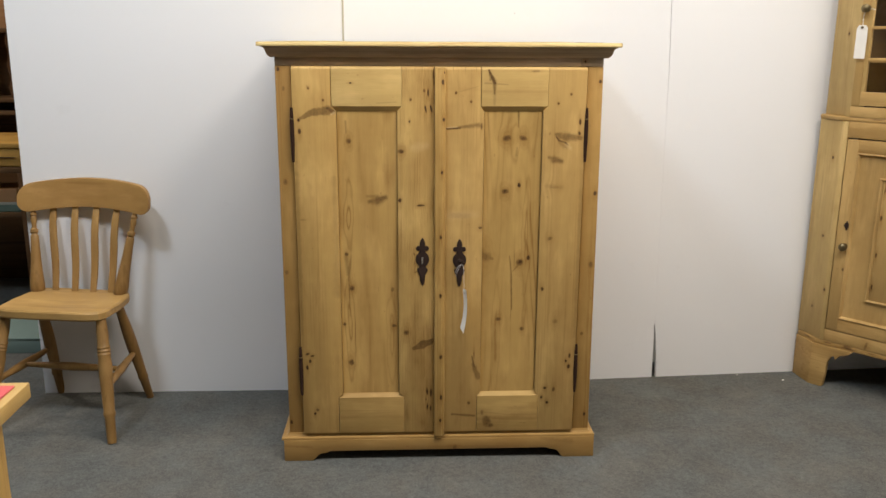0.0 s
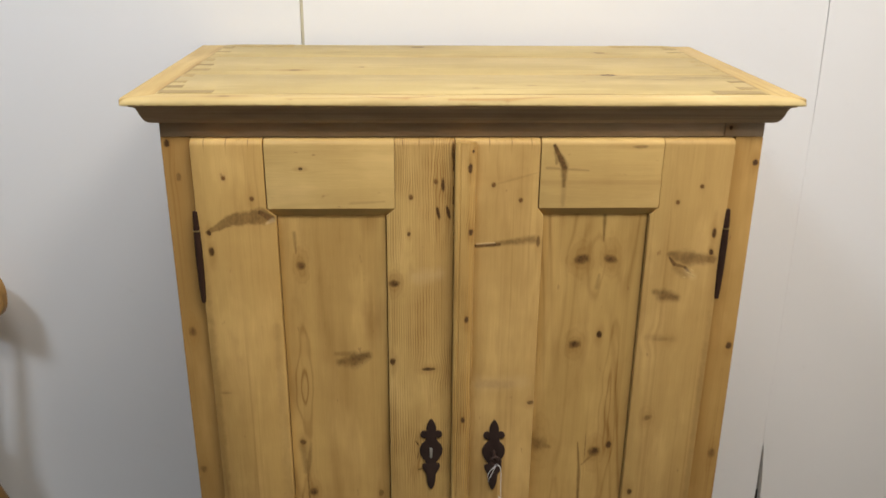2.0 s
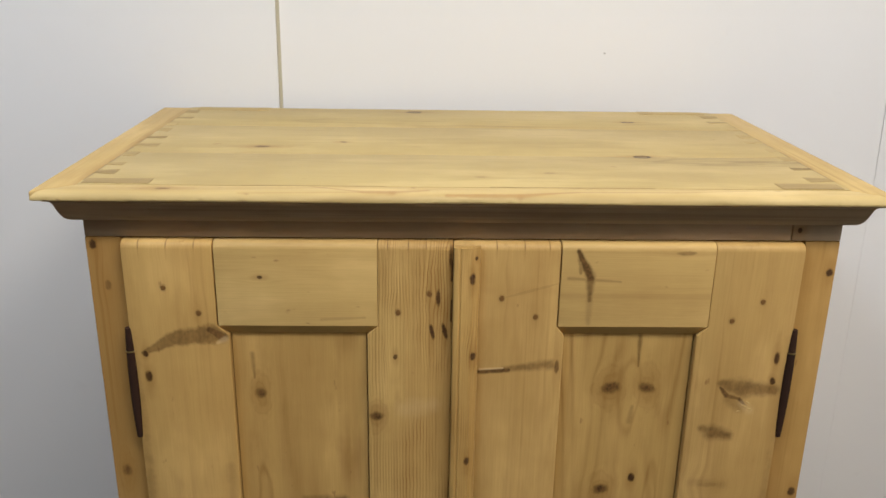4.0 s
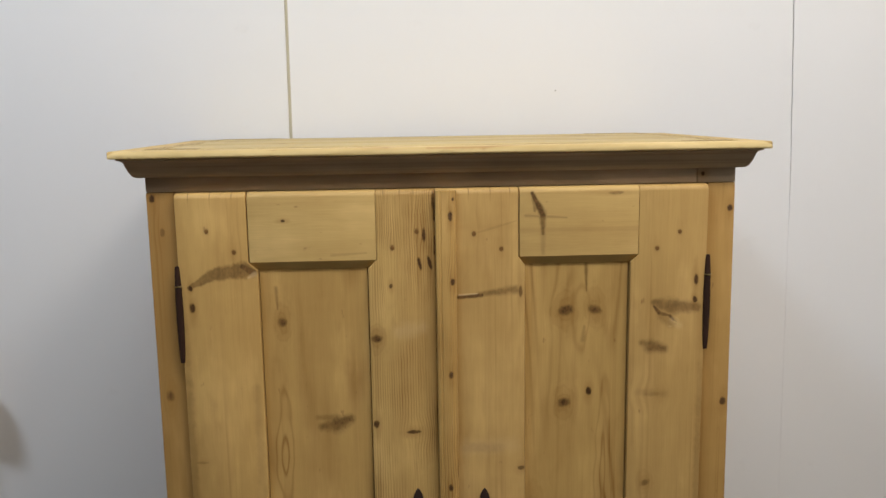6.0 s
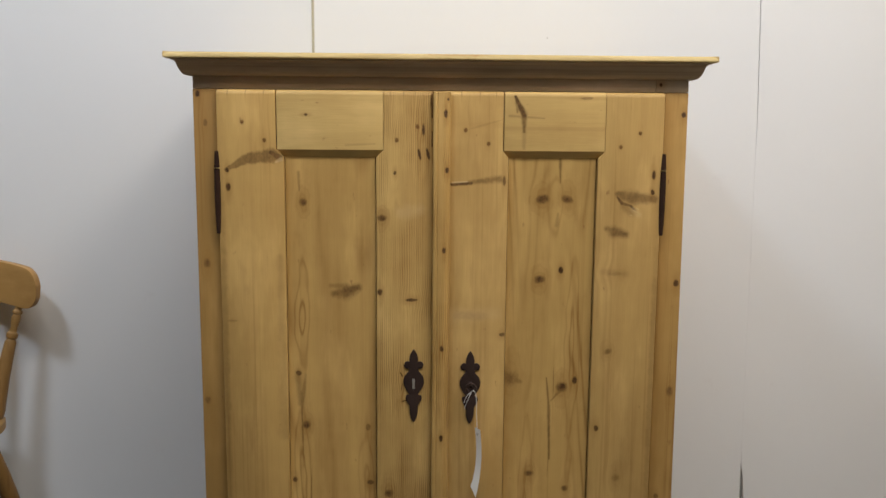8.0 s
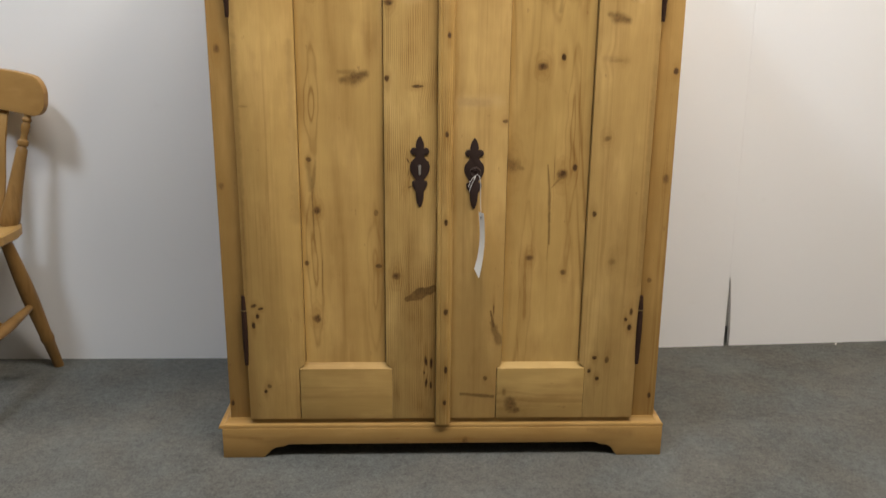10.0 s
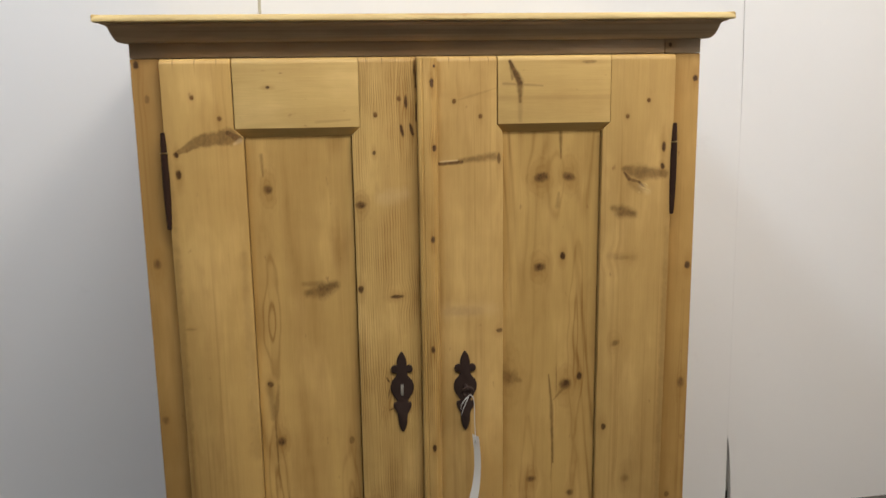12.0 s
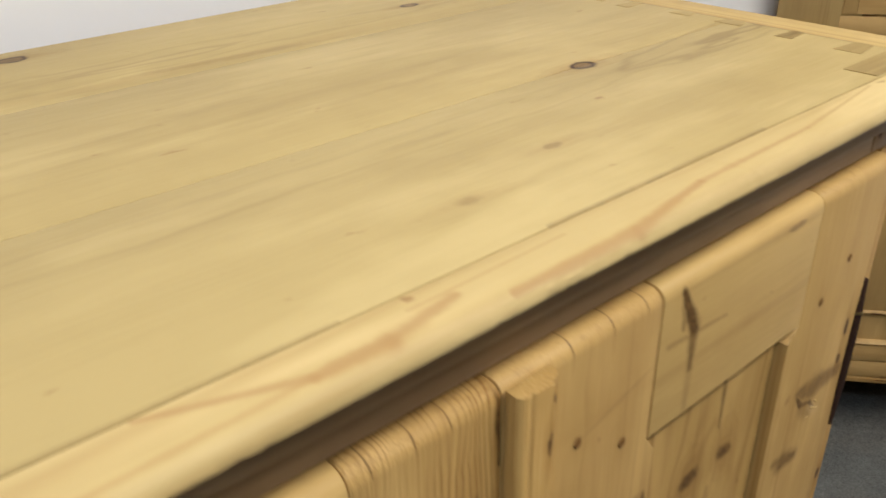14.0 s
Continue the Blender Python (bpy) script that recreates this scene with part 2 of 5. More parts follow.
    if stains is not None:
        mask, rim, haze = t.node("ShaderNodeSeparateXYZ", stains).outputs
        colour = t.mix(t.m("MULTIPLY", haze, 0.75), colour, (0.29, 0.145, 0.034))
        core = t.mix(t.span(t.m("MULTIPLY_ADD", nick, 0.7, t.m("MULTIPLY_ADD", rag, 0.5, 0.5)), 0.34, 0.66, 0.0, 1.0), (0.080, 0.036, 0.010), (0.235, 0.118, 0.034))
        core = t.mix(rim, core, KNOT)
        colour = t.mix(mask, colour, core)
    for u0, v0, u1, v1, r0, r1, tone, soft in pale:
        inside, border = stroke(u0, v0, u1, v1, r0, r1, soft)
        colour = t.mix(t.m("MULTIPLY", inside, tone), colour, tint)
    ridge = t.noise(t.v("MULTIPLY", ps, (lines * 1.6, lines * 1.6, 1.1)), 1.0, 2.0, 0.6)
    hair = t.noise(t.v("MULTIPLY", ps, (650, 650, 16)), 1.0, 3.0, 0.6)
    t.bump(t.m("MULTIPLY_ADD", ridge, -1.2, t.m("MULTIPLY", hair, 0.5)), relief, 0.0014)
    return t.done(colour, t.m("MULTIPLY_ADD", fibre, 0.2, rough - 0.1), 0.0, 0.25)


def plain(name, colour, rough=0.5, metal=0.0, spec=0.5, vary=0.12, scale=30.0, relief=0.0):
    """A plain surface with blotches and fine grain."""
    t = Tree(name)
    p = t.node("ShaderNodeTexCoord").outputs["Object"]
    n = t.noise(p, scale, 4.0, 0.6)
    n2 = t.noise(p, scale * 0.12, 2.0)
    shade = t.m("ADD", t.m("MULTIPLY", n, vary), t.m("MULTIPLY_ADD", n2, vary, 1.0 - vary))
    col = t.mix(1.0, colour, t.node("ShaderNodeCombineXYZ", shade, shade, shade).outputs[0], "MULTIPLY")
    if relief:
        t.bump(n, 0.5, relief)
    return t.done(col, t.m("MULTIPLY_ADD", n, 0.15, rough - 0.07), metal, spec)


def wall_paint(name, colour):
    t = Tree(name)
    p = t.node("ShaderNodeTexCoord").outputs["Object"]
    big = t.noise(p, 1.3, 3.0)
    stip = t.noise(p, 260.0, 2.0)
    scuff = t.span(t.noise(t.v("MULTIPLY", p, (7, 7, 11)), 1.0, 4.0, 0.65), 0.63, 0.78, 0.0, 0.12)
    col = t.mix(t.m("MULTIPLY", big, 0.16), colour, tuple(c * 0.88 for c in colour))
    col = t.mix(scuff, col, (0.55, 0.53, 0.50))
    t.bump(t.m("MULTIPLY_ADD", stip, 0.3, big), 0.12, 0.002)
    return t.done(col, t.m("MULTIPLY_ADD", stip, 0.1, 0.55), 0.0, 0.3)


def carpet(name):
    """Flat grey needle-felt carpet: fine flecks, worn lighter patches."""
    t = Tree(name)
    p = t.node("ShaderNodeTexCoord").outputs["Object"]
    fleck = t.noise(p, 170.0, 3.0, 0.7)
    tuft = t.noise(p, 55.0, 3.0, 0.65)
    patch = t.noise(p, 2.6, 4.0, 0.6)
    drift = t.noise(t.v("MULTIPLY", p, (13, 13, 13)), 1.0, 4.0, 0.6)
    f = t.m("ADD", t.m("MULTIPLY", t.m("SUBTRACT", fleck, 0.5), 1.2), t.m("MULTIPLY", t.m("SUBTRACT", tuft, 0.5), 0.8))
    f = t.m("ADD", f, t.m("MULTIPLY_ADD", t.m("SUBTRACT", patch, 0.5), 0.6, t.m("MULTIPLY_ADD", t.m("SUBTRACT", drift, 0.5), 0.45, 0.5)), clamp=True)
    soil = t.span(t.noise(p, 4.5, 3.0, 0.55), 0.36, 0.64, 0.0, 1.0)
    col = t.mix(f, (0.052, 0.053, 0.048), t.mix(soil, (0.190, 0.196, 0.182), (0.199, 0.190, 0.165)))
    lint = t.span(t.noise(p, 38.0, 2.0), 0.76, 0.80, 0.0, 0.35)
    col = t.mix(lint, col, (0.34, 0.34, 0.32))
    t.bump(t.m("ADD", fleck, tuft), 0.8, 0.004)
    return t.done(col, 0.95, 0.0, 0.1)


WHITE = wall_paint("white_board_paint", (0.83, 0.825, 0.81))
CREAM = plain("cream_batten", (0.50, 0.46, 0.34), 0.6, vary=0.1)
CARPET = carpet("grey_carpet")
# Ceiling and plaster tones lowered to hold down the bounce light.
CEILING = plain("ceiling_paint", (0.34, 0.33, 0.32), 0.8, vary=0.06, scale=4)
PLASTER = plain("room_plaster", (0.25, 0.235, 0.21), 0.8, vary=0.08, scale=4)
# Near-black colour that paints the depth of open gaps.
GAP_SHADE = plain("gap_shade", (0.028, 0.026, 0.025), 0.8, vary=0.3)
IRON = plain("dark_iron", (0.042, 0.024, 0.018), 0.5, 0.3, 0.35, vary=0.5, scale=120, relief=0.001)
RUST = plain("rusty_iron", (0.034, 0.015, 0.008), 0.85, 0.0, 0.2, vary=0.6, scale=160, relief=0.001)
BRASS = plain("aged_brass", (0.42, 0.31, 0.13), 0.32, 0.9, vary=0.25, scale=90)
OLDBRASS = plain("dull_brass", (0.20, 0.15, 0.075), 0.35, 0.85, vary=0.3, scale=90)
PAPER = plain("white_card", (0.82, 0.78, 0.70), 0.7, vary=0.05)
STRING = plain("white_string", (0.72, 0.70, 0.66), 0.85, vary=0.1)
GLASS = Tree("window_glass")
GLASS.bsdf.inputs["Transmission Weight"].default_value = 1.0
GLASS.bsdf.inputs["IOR"].default_value = 1.45
GLASS = GLASS.done((0.95, 0.96, 0.95), 0.03)


# ---- mesh helpers ----
def link_mesh(name, bm, material, parent=None, label="", smooth=True):
    bmesh.ops.recalc_face_normals(bm, faces=bm.faces[:])
    me = bpy.data.meshes.new(name)
    bm.to_mesh(me)
    bm.free()
    me.materials.append(material)
    if smooth:
        me.shade_smooth()
        me.set_sharp_from_angle(angle=radians(26))
    ob = new(name, me)
    ob.parent = parent
    if label:
        ob["label"] = label
    return ob


def part(name, bm, material, parent, label=""):
    return link_mesh(name, bm, material, parent, label)


def thing(name, label, category, at=None, group="", kind=""):
    ob = new(name)
    ob.empty_display_size = 0.1
    ob.matrix_basis = at or Matrix()
    return tagged(ob, label, category, group, kind)


def soften(bm, width, segments=2, pick=None, turn=30):
    edges = [e for e in bm.edges if (pick(e) if pick else (len(e.link_faces) == 2 and e.calc_face_angle(0) > radians(turn)))]
    if edges and width > 0:
        bmesh.ops.bevel(bm, geom=edges, offset=width, segments=segments, profile=0.5, affect="EDGES", clamp_overlap=True)
    return bm


def box(x0, x1, y0, y1, z0, z1, bevel=0.0015, segments=2):
    bm = bmesh.new()
    bmesh.ops.create_cube(bm, size=1.0, matrix=Matrix.Translation(((x0 + x1) / 2, (y0 + y1) / 2, (z0 + z1) / 2)) @ Matrix.Diagonal((x1 - x0, y1 - y0, z1 - z0, 1)))
    return soften(bm, bevel, segments)


def prism(outline, axis, a, b, bevel=0.0012, segments=2):
    """An outline drawn across the axis ('y': x, z; 'x': y, z; 'z': x, y), from a to b."""
    bm = bmesh.new()
    lay = {"x": lambda p, h: (h, p[0], p[1]), "y": lambda p, h: (p[0], h, p[1]), "z": lambda p, h: (p[0], p[1], h)}[axis]
    low = [bm.verts.new(lay(p, a)) for p in outline]
    high = [bm.verts.new(lay(p, b)) for p in outline]
    n = len(outline)
    bm.faces.new(low)
    bm.faces.new(high[::-1])
    for i in range(n):
        bm.faces.new((low[i], high[i], high[(i + 1) % n], low[(i + 1) % n]))
    bmesh.ops.recalc_face_normals(bm, faces=bm.faces[:])
    return soften(bm, bevel, segments)


def turned(profile, base, tip, segments=16):
    """A turned rod from base to tip. profile: (share of the length, radius)."""
    base, tip = Vector(base), Vector(tip)
    m = Matrix.Translation(base) @ (tip - base).to_track_quat("Z", "Y").to_matrix().to_4x4()
    length = (tip - base).length
    bm = bmesh.new()
    rings = []
    for s, r in profile:
        rings.append([bm.verts.new(m @ Vector((r * math.cos(6.28318 * i / segments), r * math.sin(6.28318 * i / segments), s * length))) for i in range(segments)])
    for lo, hi in zip(rings, rings[1:]):
        for i in range(segments):
            bm.faces.new((lo[i], lo[(i + 1) % segments], hi[(i + 1) % segments], hi[i]))
    bm.faces.new(rings[0][::-1])
    bm.faces.new(rings[-1])
    return bm


def tube(points, radius, segments=8):
    bm = bmesh.new()
    pts = [Vector(p) for p in points]
    rings = []
    for i, p in enumerate(pts):
        way = (pts[min(i + 1, len(pts) - 1)] - pts[max(i - 1, 0)]).normalized()
        q = way.to_track_quat("Z", "Y").to_matrix()
        rings.append([bm.verts.new(p + q @ Vector((radius * math.cos(6.28318 * k / segments), radius * math.sin(6.28318 * k / segments), 0))) for k in range(segments)])
    for lo, hi in zip(rings, rings[1:]):
        for k in range(segments):
            bm.faces.new((lo[k], lo[(k + 1) % segments], hi[(k + 1) % segments], hi[k]))
    bm.faces.new(rings[0][::-1])
    bm.faces.new(rings[-1])
    return bm


def join(*meshes):
    out = bmesh.new()
    for bm in meshes:
        me = bpy.data.meshes.new("scrap")
        bm.to_mesh(me)
        bm.free()
        out.from_mesh(me)
        bpy.data.meshes.remove(me)
    return out


def slab_grid(nu, nv, place, thick):
    """A bent board: place(u, v) with u, v from 0 to 1 gives its front, thick(u, v) its thickness along +y; with a rounded rim."""
    bm = bmesh.new()
    front = [[bm.verts.new(place(i / nu, j / nv)) for j in range(nv + 1)] for i in range(nu + 1)]
    back = [[bm.verts.new(place(i / nu, j / nv) + Vector((0, thick(i / nu, j / nv), 0))) for j in range(nv + 1)] for i in range(nu + 1)]
    for i in range(nu):
        for j in range(nv):
            bm.faces.new((front[i][j], front[i + 1][j], front[i + 1][j + 1], front[i][j + 1]))
            bm.faces.new((back[i][j], back[i][j + 1], back[i + 1][j + 1], back[i + 1][j]))
    rim = [(i, 0) for i in range(nu)] + [(nu, j) for j in range(nv)] + [(i, nv) for i in range(nu, 0, -1)] + [(0, j) for j in range(nv, 0, -1)]
    for (a, b), (c, d) in zip(rim, rim[1:] + rim[:1]):
        bm.faces.new((front[a][b], back[a][b], back[c][d], front[c][d]))
    bmesh.ops.recalc_face_normals(bm, faces=bm.faces[:])
    return bm


# ---- the room ----
CEIL = 4.0
tagged(link_mesh("floor", box(-6.2, 2.7, -6.2, 4.2, -0.1, 0.0, 0), CARPET), "grey flecked needle-felt carpet floor", "floor", kind="structure")
# Unseen ceiling and outer walls, added to close the room around the light.
tagged(link_mesh("ceiling", box(-6.2, 2.7, -6.2, 4.2, CEIL, CEIL + 0.1, 0), CEILING), "plain ceiling, greyed to hold down bounce light", "ceiling", kind="structure")
tagged(link_mesh("wall_west", box(-6.2, -6.0, -6.0, 4.0, 0, CEIL, 0), PLASTER), "plain plastered wall", "wall", kind="structure")
tagged(link_mesh("wall_south", box(-6.0, 2.5, -6.2, -6.0, 0, CEIL, 0), PLASTER), "plain plastered wall", "wall", kind="structure")
tagged(link_mesh("wall_far", box(-6.0, 2.5, 4.0, 4.2, 0, CEIL, 0), PLASTER), "plain plastered wall", "wall", kind="structure")
tagged(link_mesh("wall_east", box(2.36, 2.56, -6.0, 4.0, 0, CEIL, 0), WHITE), "white painted wall", "wall", kind="structure")

# the white partition of tall boards behind the cupboard, leaning back a little: one runs along x, the next two swing away
BOARD_TOP = 3.6
LEAN = Matrix.Rotation(-math.atan(0.020), 4, "X")
b1 = link_mesh("wall_board_1", box(0.034, 1.2825, 0, 0.018, 0, BOARD_TOP, 0), WHITE, smooth=False)
b1.matrix_basis = Matrix.Translation((-1.632, 0.597, 0)) @ LEAN
tagged(b1, "white painted partition board", "wall", kind="structure")
SLOPE = math.atan(0.066)
swing = Matrix.Translation((-0.3425, 0.6024, 0)) @ Matrix.Rotation(SLOPE, 4, "Z") @ LEAN
WIDE = 1.2990


def joint(z):
    """The second board's free edge runs out of plumb."""
    return WIDE - 0.0015 - 0.0035 * z - 0.0205 * max(0.0, z - 1.30)


b2 = link_mesh("wall_board_2", prism([(0, 0), (joint(0), 0), (joint(1.30), 1.30), (joint(BOARD_TOP), BOARD_TOP), (0, BOARD_TOP)], "y", 0, 0.018, 0), WHITE, smooth=False)
b2.matrix_basis = swing
tagged(b2, "white painted partition board with a loose edge", "wall", kind="structure")
part("nail_head", turned([(0, 0.0022), (0.7, 0.0022), (1, 0.0012)], (0.660, 0.0005, 1.520), (0.660, -0.0014, 1.520), 8), plain("painted_nail", (0.50, 0.49, 0.46), 0.6), b2, "small painted nail head")
b3 = link_mesh("wall_board_3", prism([(joint(0) + 0.0185, 0), (WIDE + 1.40, 0), (WIDE + 1.40, BOARD_TOP), (joint(BOARD_TOP) + 0.009, BOARD_TOP), (joint(1.9) + 0.0040, 1.9), (joint(1.45) + 0.0024, 1.45), (joint(1.30) + 0.0016, 1.30), (joint(1.15) + 0.0006, 1.15), (joint(0.245) + 0.0004, 0.245), (joint(0.20) + 0.0080, 0.20), (joint(0.085) + 0.0165, 0.085)], "y", 0, 0.018, 0), WHITE, smooth=False)
b3.matrix_basis = swing
tagged(b3, "white painted partition board, chipped open at the foot", "wall", kind="structure")
batten = link_mesh("trim", box(1.2830, 1.2895, 0.0045, 0.045, 0, BOARD_TOP, 0), CREAM)
batten.matrix_basis = b1.matrix_basis.copy()
tagged(batten, "cream batten behind a board joint", "trim", kind="structure")
stud = link_mesh("trim", box(WIDE - 0.05, WIDE + 0.08, 0.0190, 0.05, 0.062, BOARD_TOP, 0), plain("grey_batten", (0.36, 0.35, 0.32), 0.7, vary=0.2))
stud.matrix_basis = swing
tagged(stud, "dull batten behind a board joint", "trim", kind="structure")
# Sheet added behind the boards so the open joint reads as deep shade.
dark = link_mesh("trim", box(-1.6, 2.3, 0.95, 0.98, 0, BOARD_TOP, 0), GAP_SHADE)
tagged(dark, "near-black sheet added behind the partition to darken its gap", "trim", kind="structure")

# ---- the pine cupboard ----
cupboard = thing("cupboard", "stripped pine two-door cupboard with moulded cornice and bracket plinth", "cupboard")
POST_L = pine("pine_post_a", "z", [(-0.506, 1.329, 0.006, 0.008, 0.9, 0), (-0.497, 0.975, 0.008, 0.012, 0.6, 0), (-0.504, 0.673, 0.008, 0.01, 0.45, 0), (-0.509, 0.138, 0.005, 0.009, 0.9, 0), (-0.492, 1.27, 0.005, 0.009, 0.4, 0)], seed=1, base=(0.44, 0.26, 0.10))
POST_R = pine("pine_post_b", "z", [(0.508, 1.294, 0.006, 0.007, 0.85, 0), (0.508, 0.935, 0.007, 0.009, 0.9, 0), (0.505, 0.692, 0.009, 0.013, 0.6, 0), (0.507, 0.153, 0.005, 0.009, 0.85, 0), (0.485, 0.45, 0.005, 0.006, 0.5, 0)], seed=2, base=(0.50, 0.30, 0.115))
SIDE = pine("pine_side", "z", [(0.516, 0.5, 0.01, 0.02, 0.3, 0)], seed=3, base=(0.56, 0.35, 0.14))
# Frieze base greyed and lightened to hold cool bounce in the cornice's shadow.
FRIEZE = pine("pine_frieze", "x", [(1.3555, 0.457, 0.004, 0.003, 0.9, 0)], seed=4, base=(0.50, 0.375, 0.30), dark=(0.30, 0.20, 0.14), lines=60, strength=0.3)
# Part browner wood, part shade of the overhanging top put into the base.
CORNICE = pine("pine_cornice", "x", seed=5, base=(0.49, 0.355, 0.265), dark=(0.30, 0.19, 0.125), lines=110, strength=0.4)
PLINTH = pine("pine_plinth", "x", [(0.042, 0.055, 0.014, 0.008, 0.5, 0), (0.43, 0.062, 0.016, 0.006, 0.5, 10)], seed=6, base=(0.44, 0.265, 0.108), mottle=0.45, strokes=[(0.020, -0.20, 0.016, 0.30, 0.003, 0.004, 0.35, 0.9), (0.070, 0.36, 0.062, 0.46, 0.006, 0.010, 0.3, 0.9), (0.058, -0.53, 0.050, -0.44, 0.005, 0.003, 0.3, 0.9)])
TOP = pine("pine_top", "X", [(0.240, -0.317, 0.009, 0.015, 0.9, 0), (0.190, 0.281, 0.010, 0.016, 2, 0), (0.567, -0.077, 0.010, 0.016, 2, 0), (0.482, 0.326, 0.008, 0.013, 2, 0), (0.28, -0.19, 0.004, 0.005, 0.9, 0), (0.43, 0.07, 0.008, 0.11, 0.22, 4), (0.08, 0.12, 0.005, 0.010, 0.3, 0), (0.055, 0.02, 0.006, 0.012, 0.25, 0)], seed=7, base=(0.53, 0.405, 0.212), dark=(0.34, 0.235, 0.11), lines=42, strength=0.16, rings=0.75, mottle=0.26, flames=[(0.160, 0.50, 0.020, 0.13, 1.0), (0.148, 0.43, 0.010, 0.09, 0.6), (0.150, -0.02, 0.014, 0.22, 0.4), (0.47, 0.05, 0.02, 0.3, 0.5)], strokes=[(0.020, -0.5160, 0.330, -0.5160, 0.0020, 0.0012, 0.5, 0.9), (0.36, -0.516, 0.58, -0.516, 0.0012, 0.0012, 0.45, 0.9), (0.06, 0.5160, 0.52, 0.5160, 0.0016, 0.0012, 0.5, 0.9), (0.0012, 0.03, 0.0012, 0.25, 0.0014, 0.0016, 0.35, 0.9), (0.0012, -0.30, 0.0012, -0.11, 0.0012, 0.0012, 0.25, 0.9)])
EDGE = pine("pine_edging", "X", [(-0.016, -0.40, 0.006, 0.012, 0.6, 0)], seed=8, base=(0.62, 0.47, 0.255), dark=(0.46, 0.28, 0.11), lines=46, strength=0.3, rings=0.8, mottle=0.2, tint=(0.41, 0.245, 0.092), pale=[
    (-0.004, 0.40, -0.0176, 0.276, 0.0008, 0.0016, 0.64, 0.9), (-0.0176, 0.276, -0.0200, 0.143, 0.0016, 0.0024, 0.70, 0.9), (-0.0200, 0.143, -0.0310, 0.066, 0.0024, 0.0034, 0.84, 0.8), (-0.0310, 0.066, -0.0314, -0.030, 0.0034, 0.0020, 0.81, 0.8),
    (-0.0165, -0.055, -0.0250, -0.101, 0.0030, 0.0050, 0.75, 0.9), (-0.0250, -0.101, -0.0250, -0.140, 0.0050, 0.0030, 0.84, 0.8), (-0.0250, -0.140, -0.0020, -0.207, 0.0030, 0.0016, 0.70, 0.9), (-0.0250, -0.140, -0.0300, -0.30, 0.0020, 0.0012, 0.43, 0.9), (-0.0100, 0.03, -0.0120, -0.08, 0.0010, 0.0014, 0.43, 0.9)])
EDGE_SIDE = pine("pine_edging_side", "y", seed=9, base=(0.60, 0.435, 0.215), dark=(0.40, 0.23, 0.09), lines=40)
ENDGRAIN = pine("pine_end_grain", "X", seed=10, base=(0.468, 0.342, 0.168), dark=(0.25, 0.165, 0.07), lines=90, strength=0.4, mottle=0.8)

for sx, mat in ((-1, POST_L), (1, POST_R)):
    # the right side stands a little out at the foot
    foot = 0.0065 if sx > 0 else 0.0
    part("post", prism([(sx * 0.4675, 0.088), (sx * (0.516 + foot), 0.088), (sx * 0.516, 1.3395), (sx * 0.4675, 1.3395)], "y", 0.0, 0.03, 0.002), mat, cupboard)
    part("side_panel", prism([(sx * 0.490, 0.03), (sx * (0.5155 + foot), 0.03), (sx * 0.5155, 1.379), (sx * 0.490, 1.379)], "y", 0.0305, 0.578, 0.001), SIDE, cupboard)
part("back_panel", box(-0.4895, 0.4895, 0.540, 0.578, 0.03, 1.379, 0), SIDE, cupboard)
part("bottom_board", box(-0.4895, 0.4895, 0.012, 0.5395, 0.070, 0.094, 0.001), FRIEZE, cupboard)
part("frieze", box(-0.5155, 0.4462, 0.0010, 0.028, 1.3402, 1.3657, 0.0006), FRIEZE, cupboard)
part("frieze_block", box(0.4474, 0.5155, 0.0003, 0.028, 1.3402, 1.3657, 0.001), FRIEZE, cupboard)
# Strip added behind the door tops so the gap there stays brown.
part("gap_filler", box(-0.4665, 0.4665, 0.0096, 0.028, 1.3250, 1.3395, 0), FRIEZE, cupboard)


def ring_sweep(profile, half, back, share):
    """A moulding round the front and the two sides: profile of (out, z)."""
    bm = bmesh.new()
    rows = []
    for o, z in profile:
        rows.append([bm.verts.new(p) for p in ((-half - o, back, z), (-half - o, -o * share, z), (half + o, -o * share, z), (half + o, back, z))])
    n = len(rows)
    for i in range(n):
        for k in range(3):
            bm.faces.new((rows[i][k], rows[i][k + 1], rows[(i + 1) % n][k + 1], rows[(i + 1) % n][k]))
    bm.faces.new([r[0] for r in rows])
    bm.faces.new([r[3] for r in rows][::-1])
    return bm


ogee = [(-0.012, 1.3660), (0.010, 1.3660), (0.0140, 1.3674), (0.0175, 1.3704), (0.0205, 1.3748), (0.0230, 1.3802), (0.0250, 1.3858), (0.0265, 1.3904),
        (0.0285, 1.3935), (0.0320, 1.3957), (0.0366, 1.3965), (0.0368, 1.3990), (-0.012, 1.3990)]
part("cornice", ring_sweep(ogee, 0.516, 0.578, 0.8), CORNICE, cupboard, "brown rounded moulding under the top, shade put into its colour")


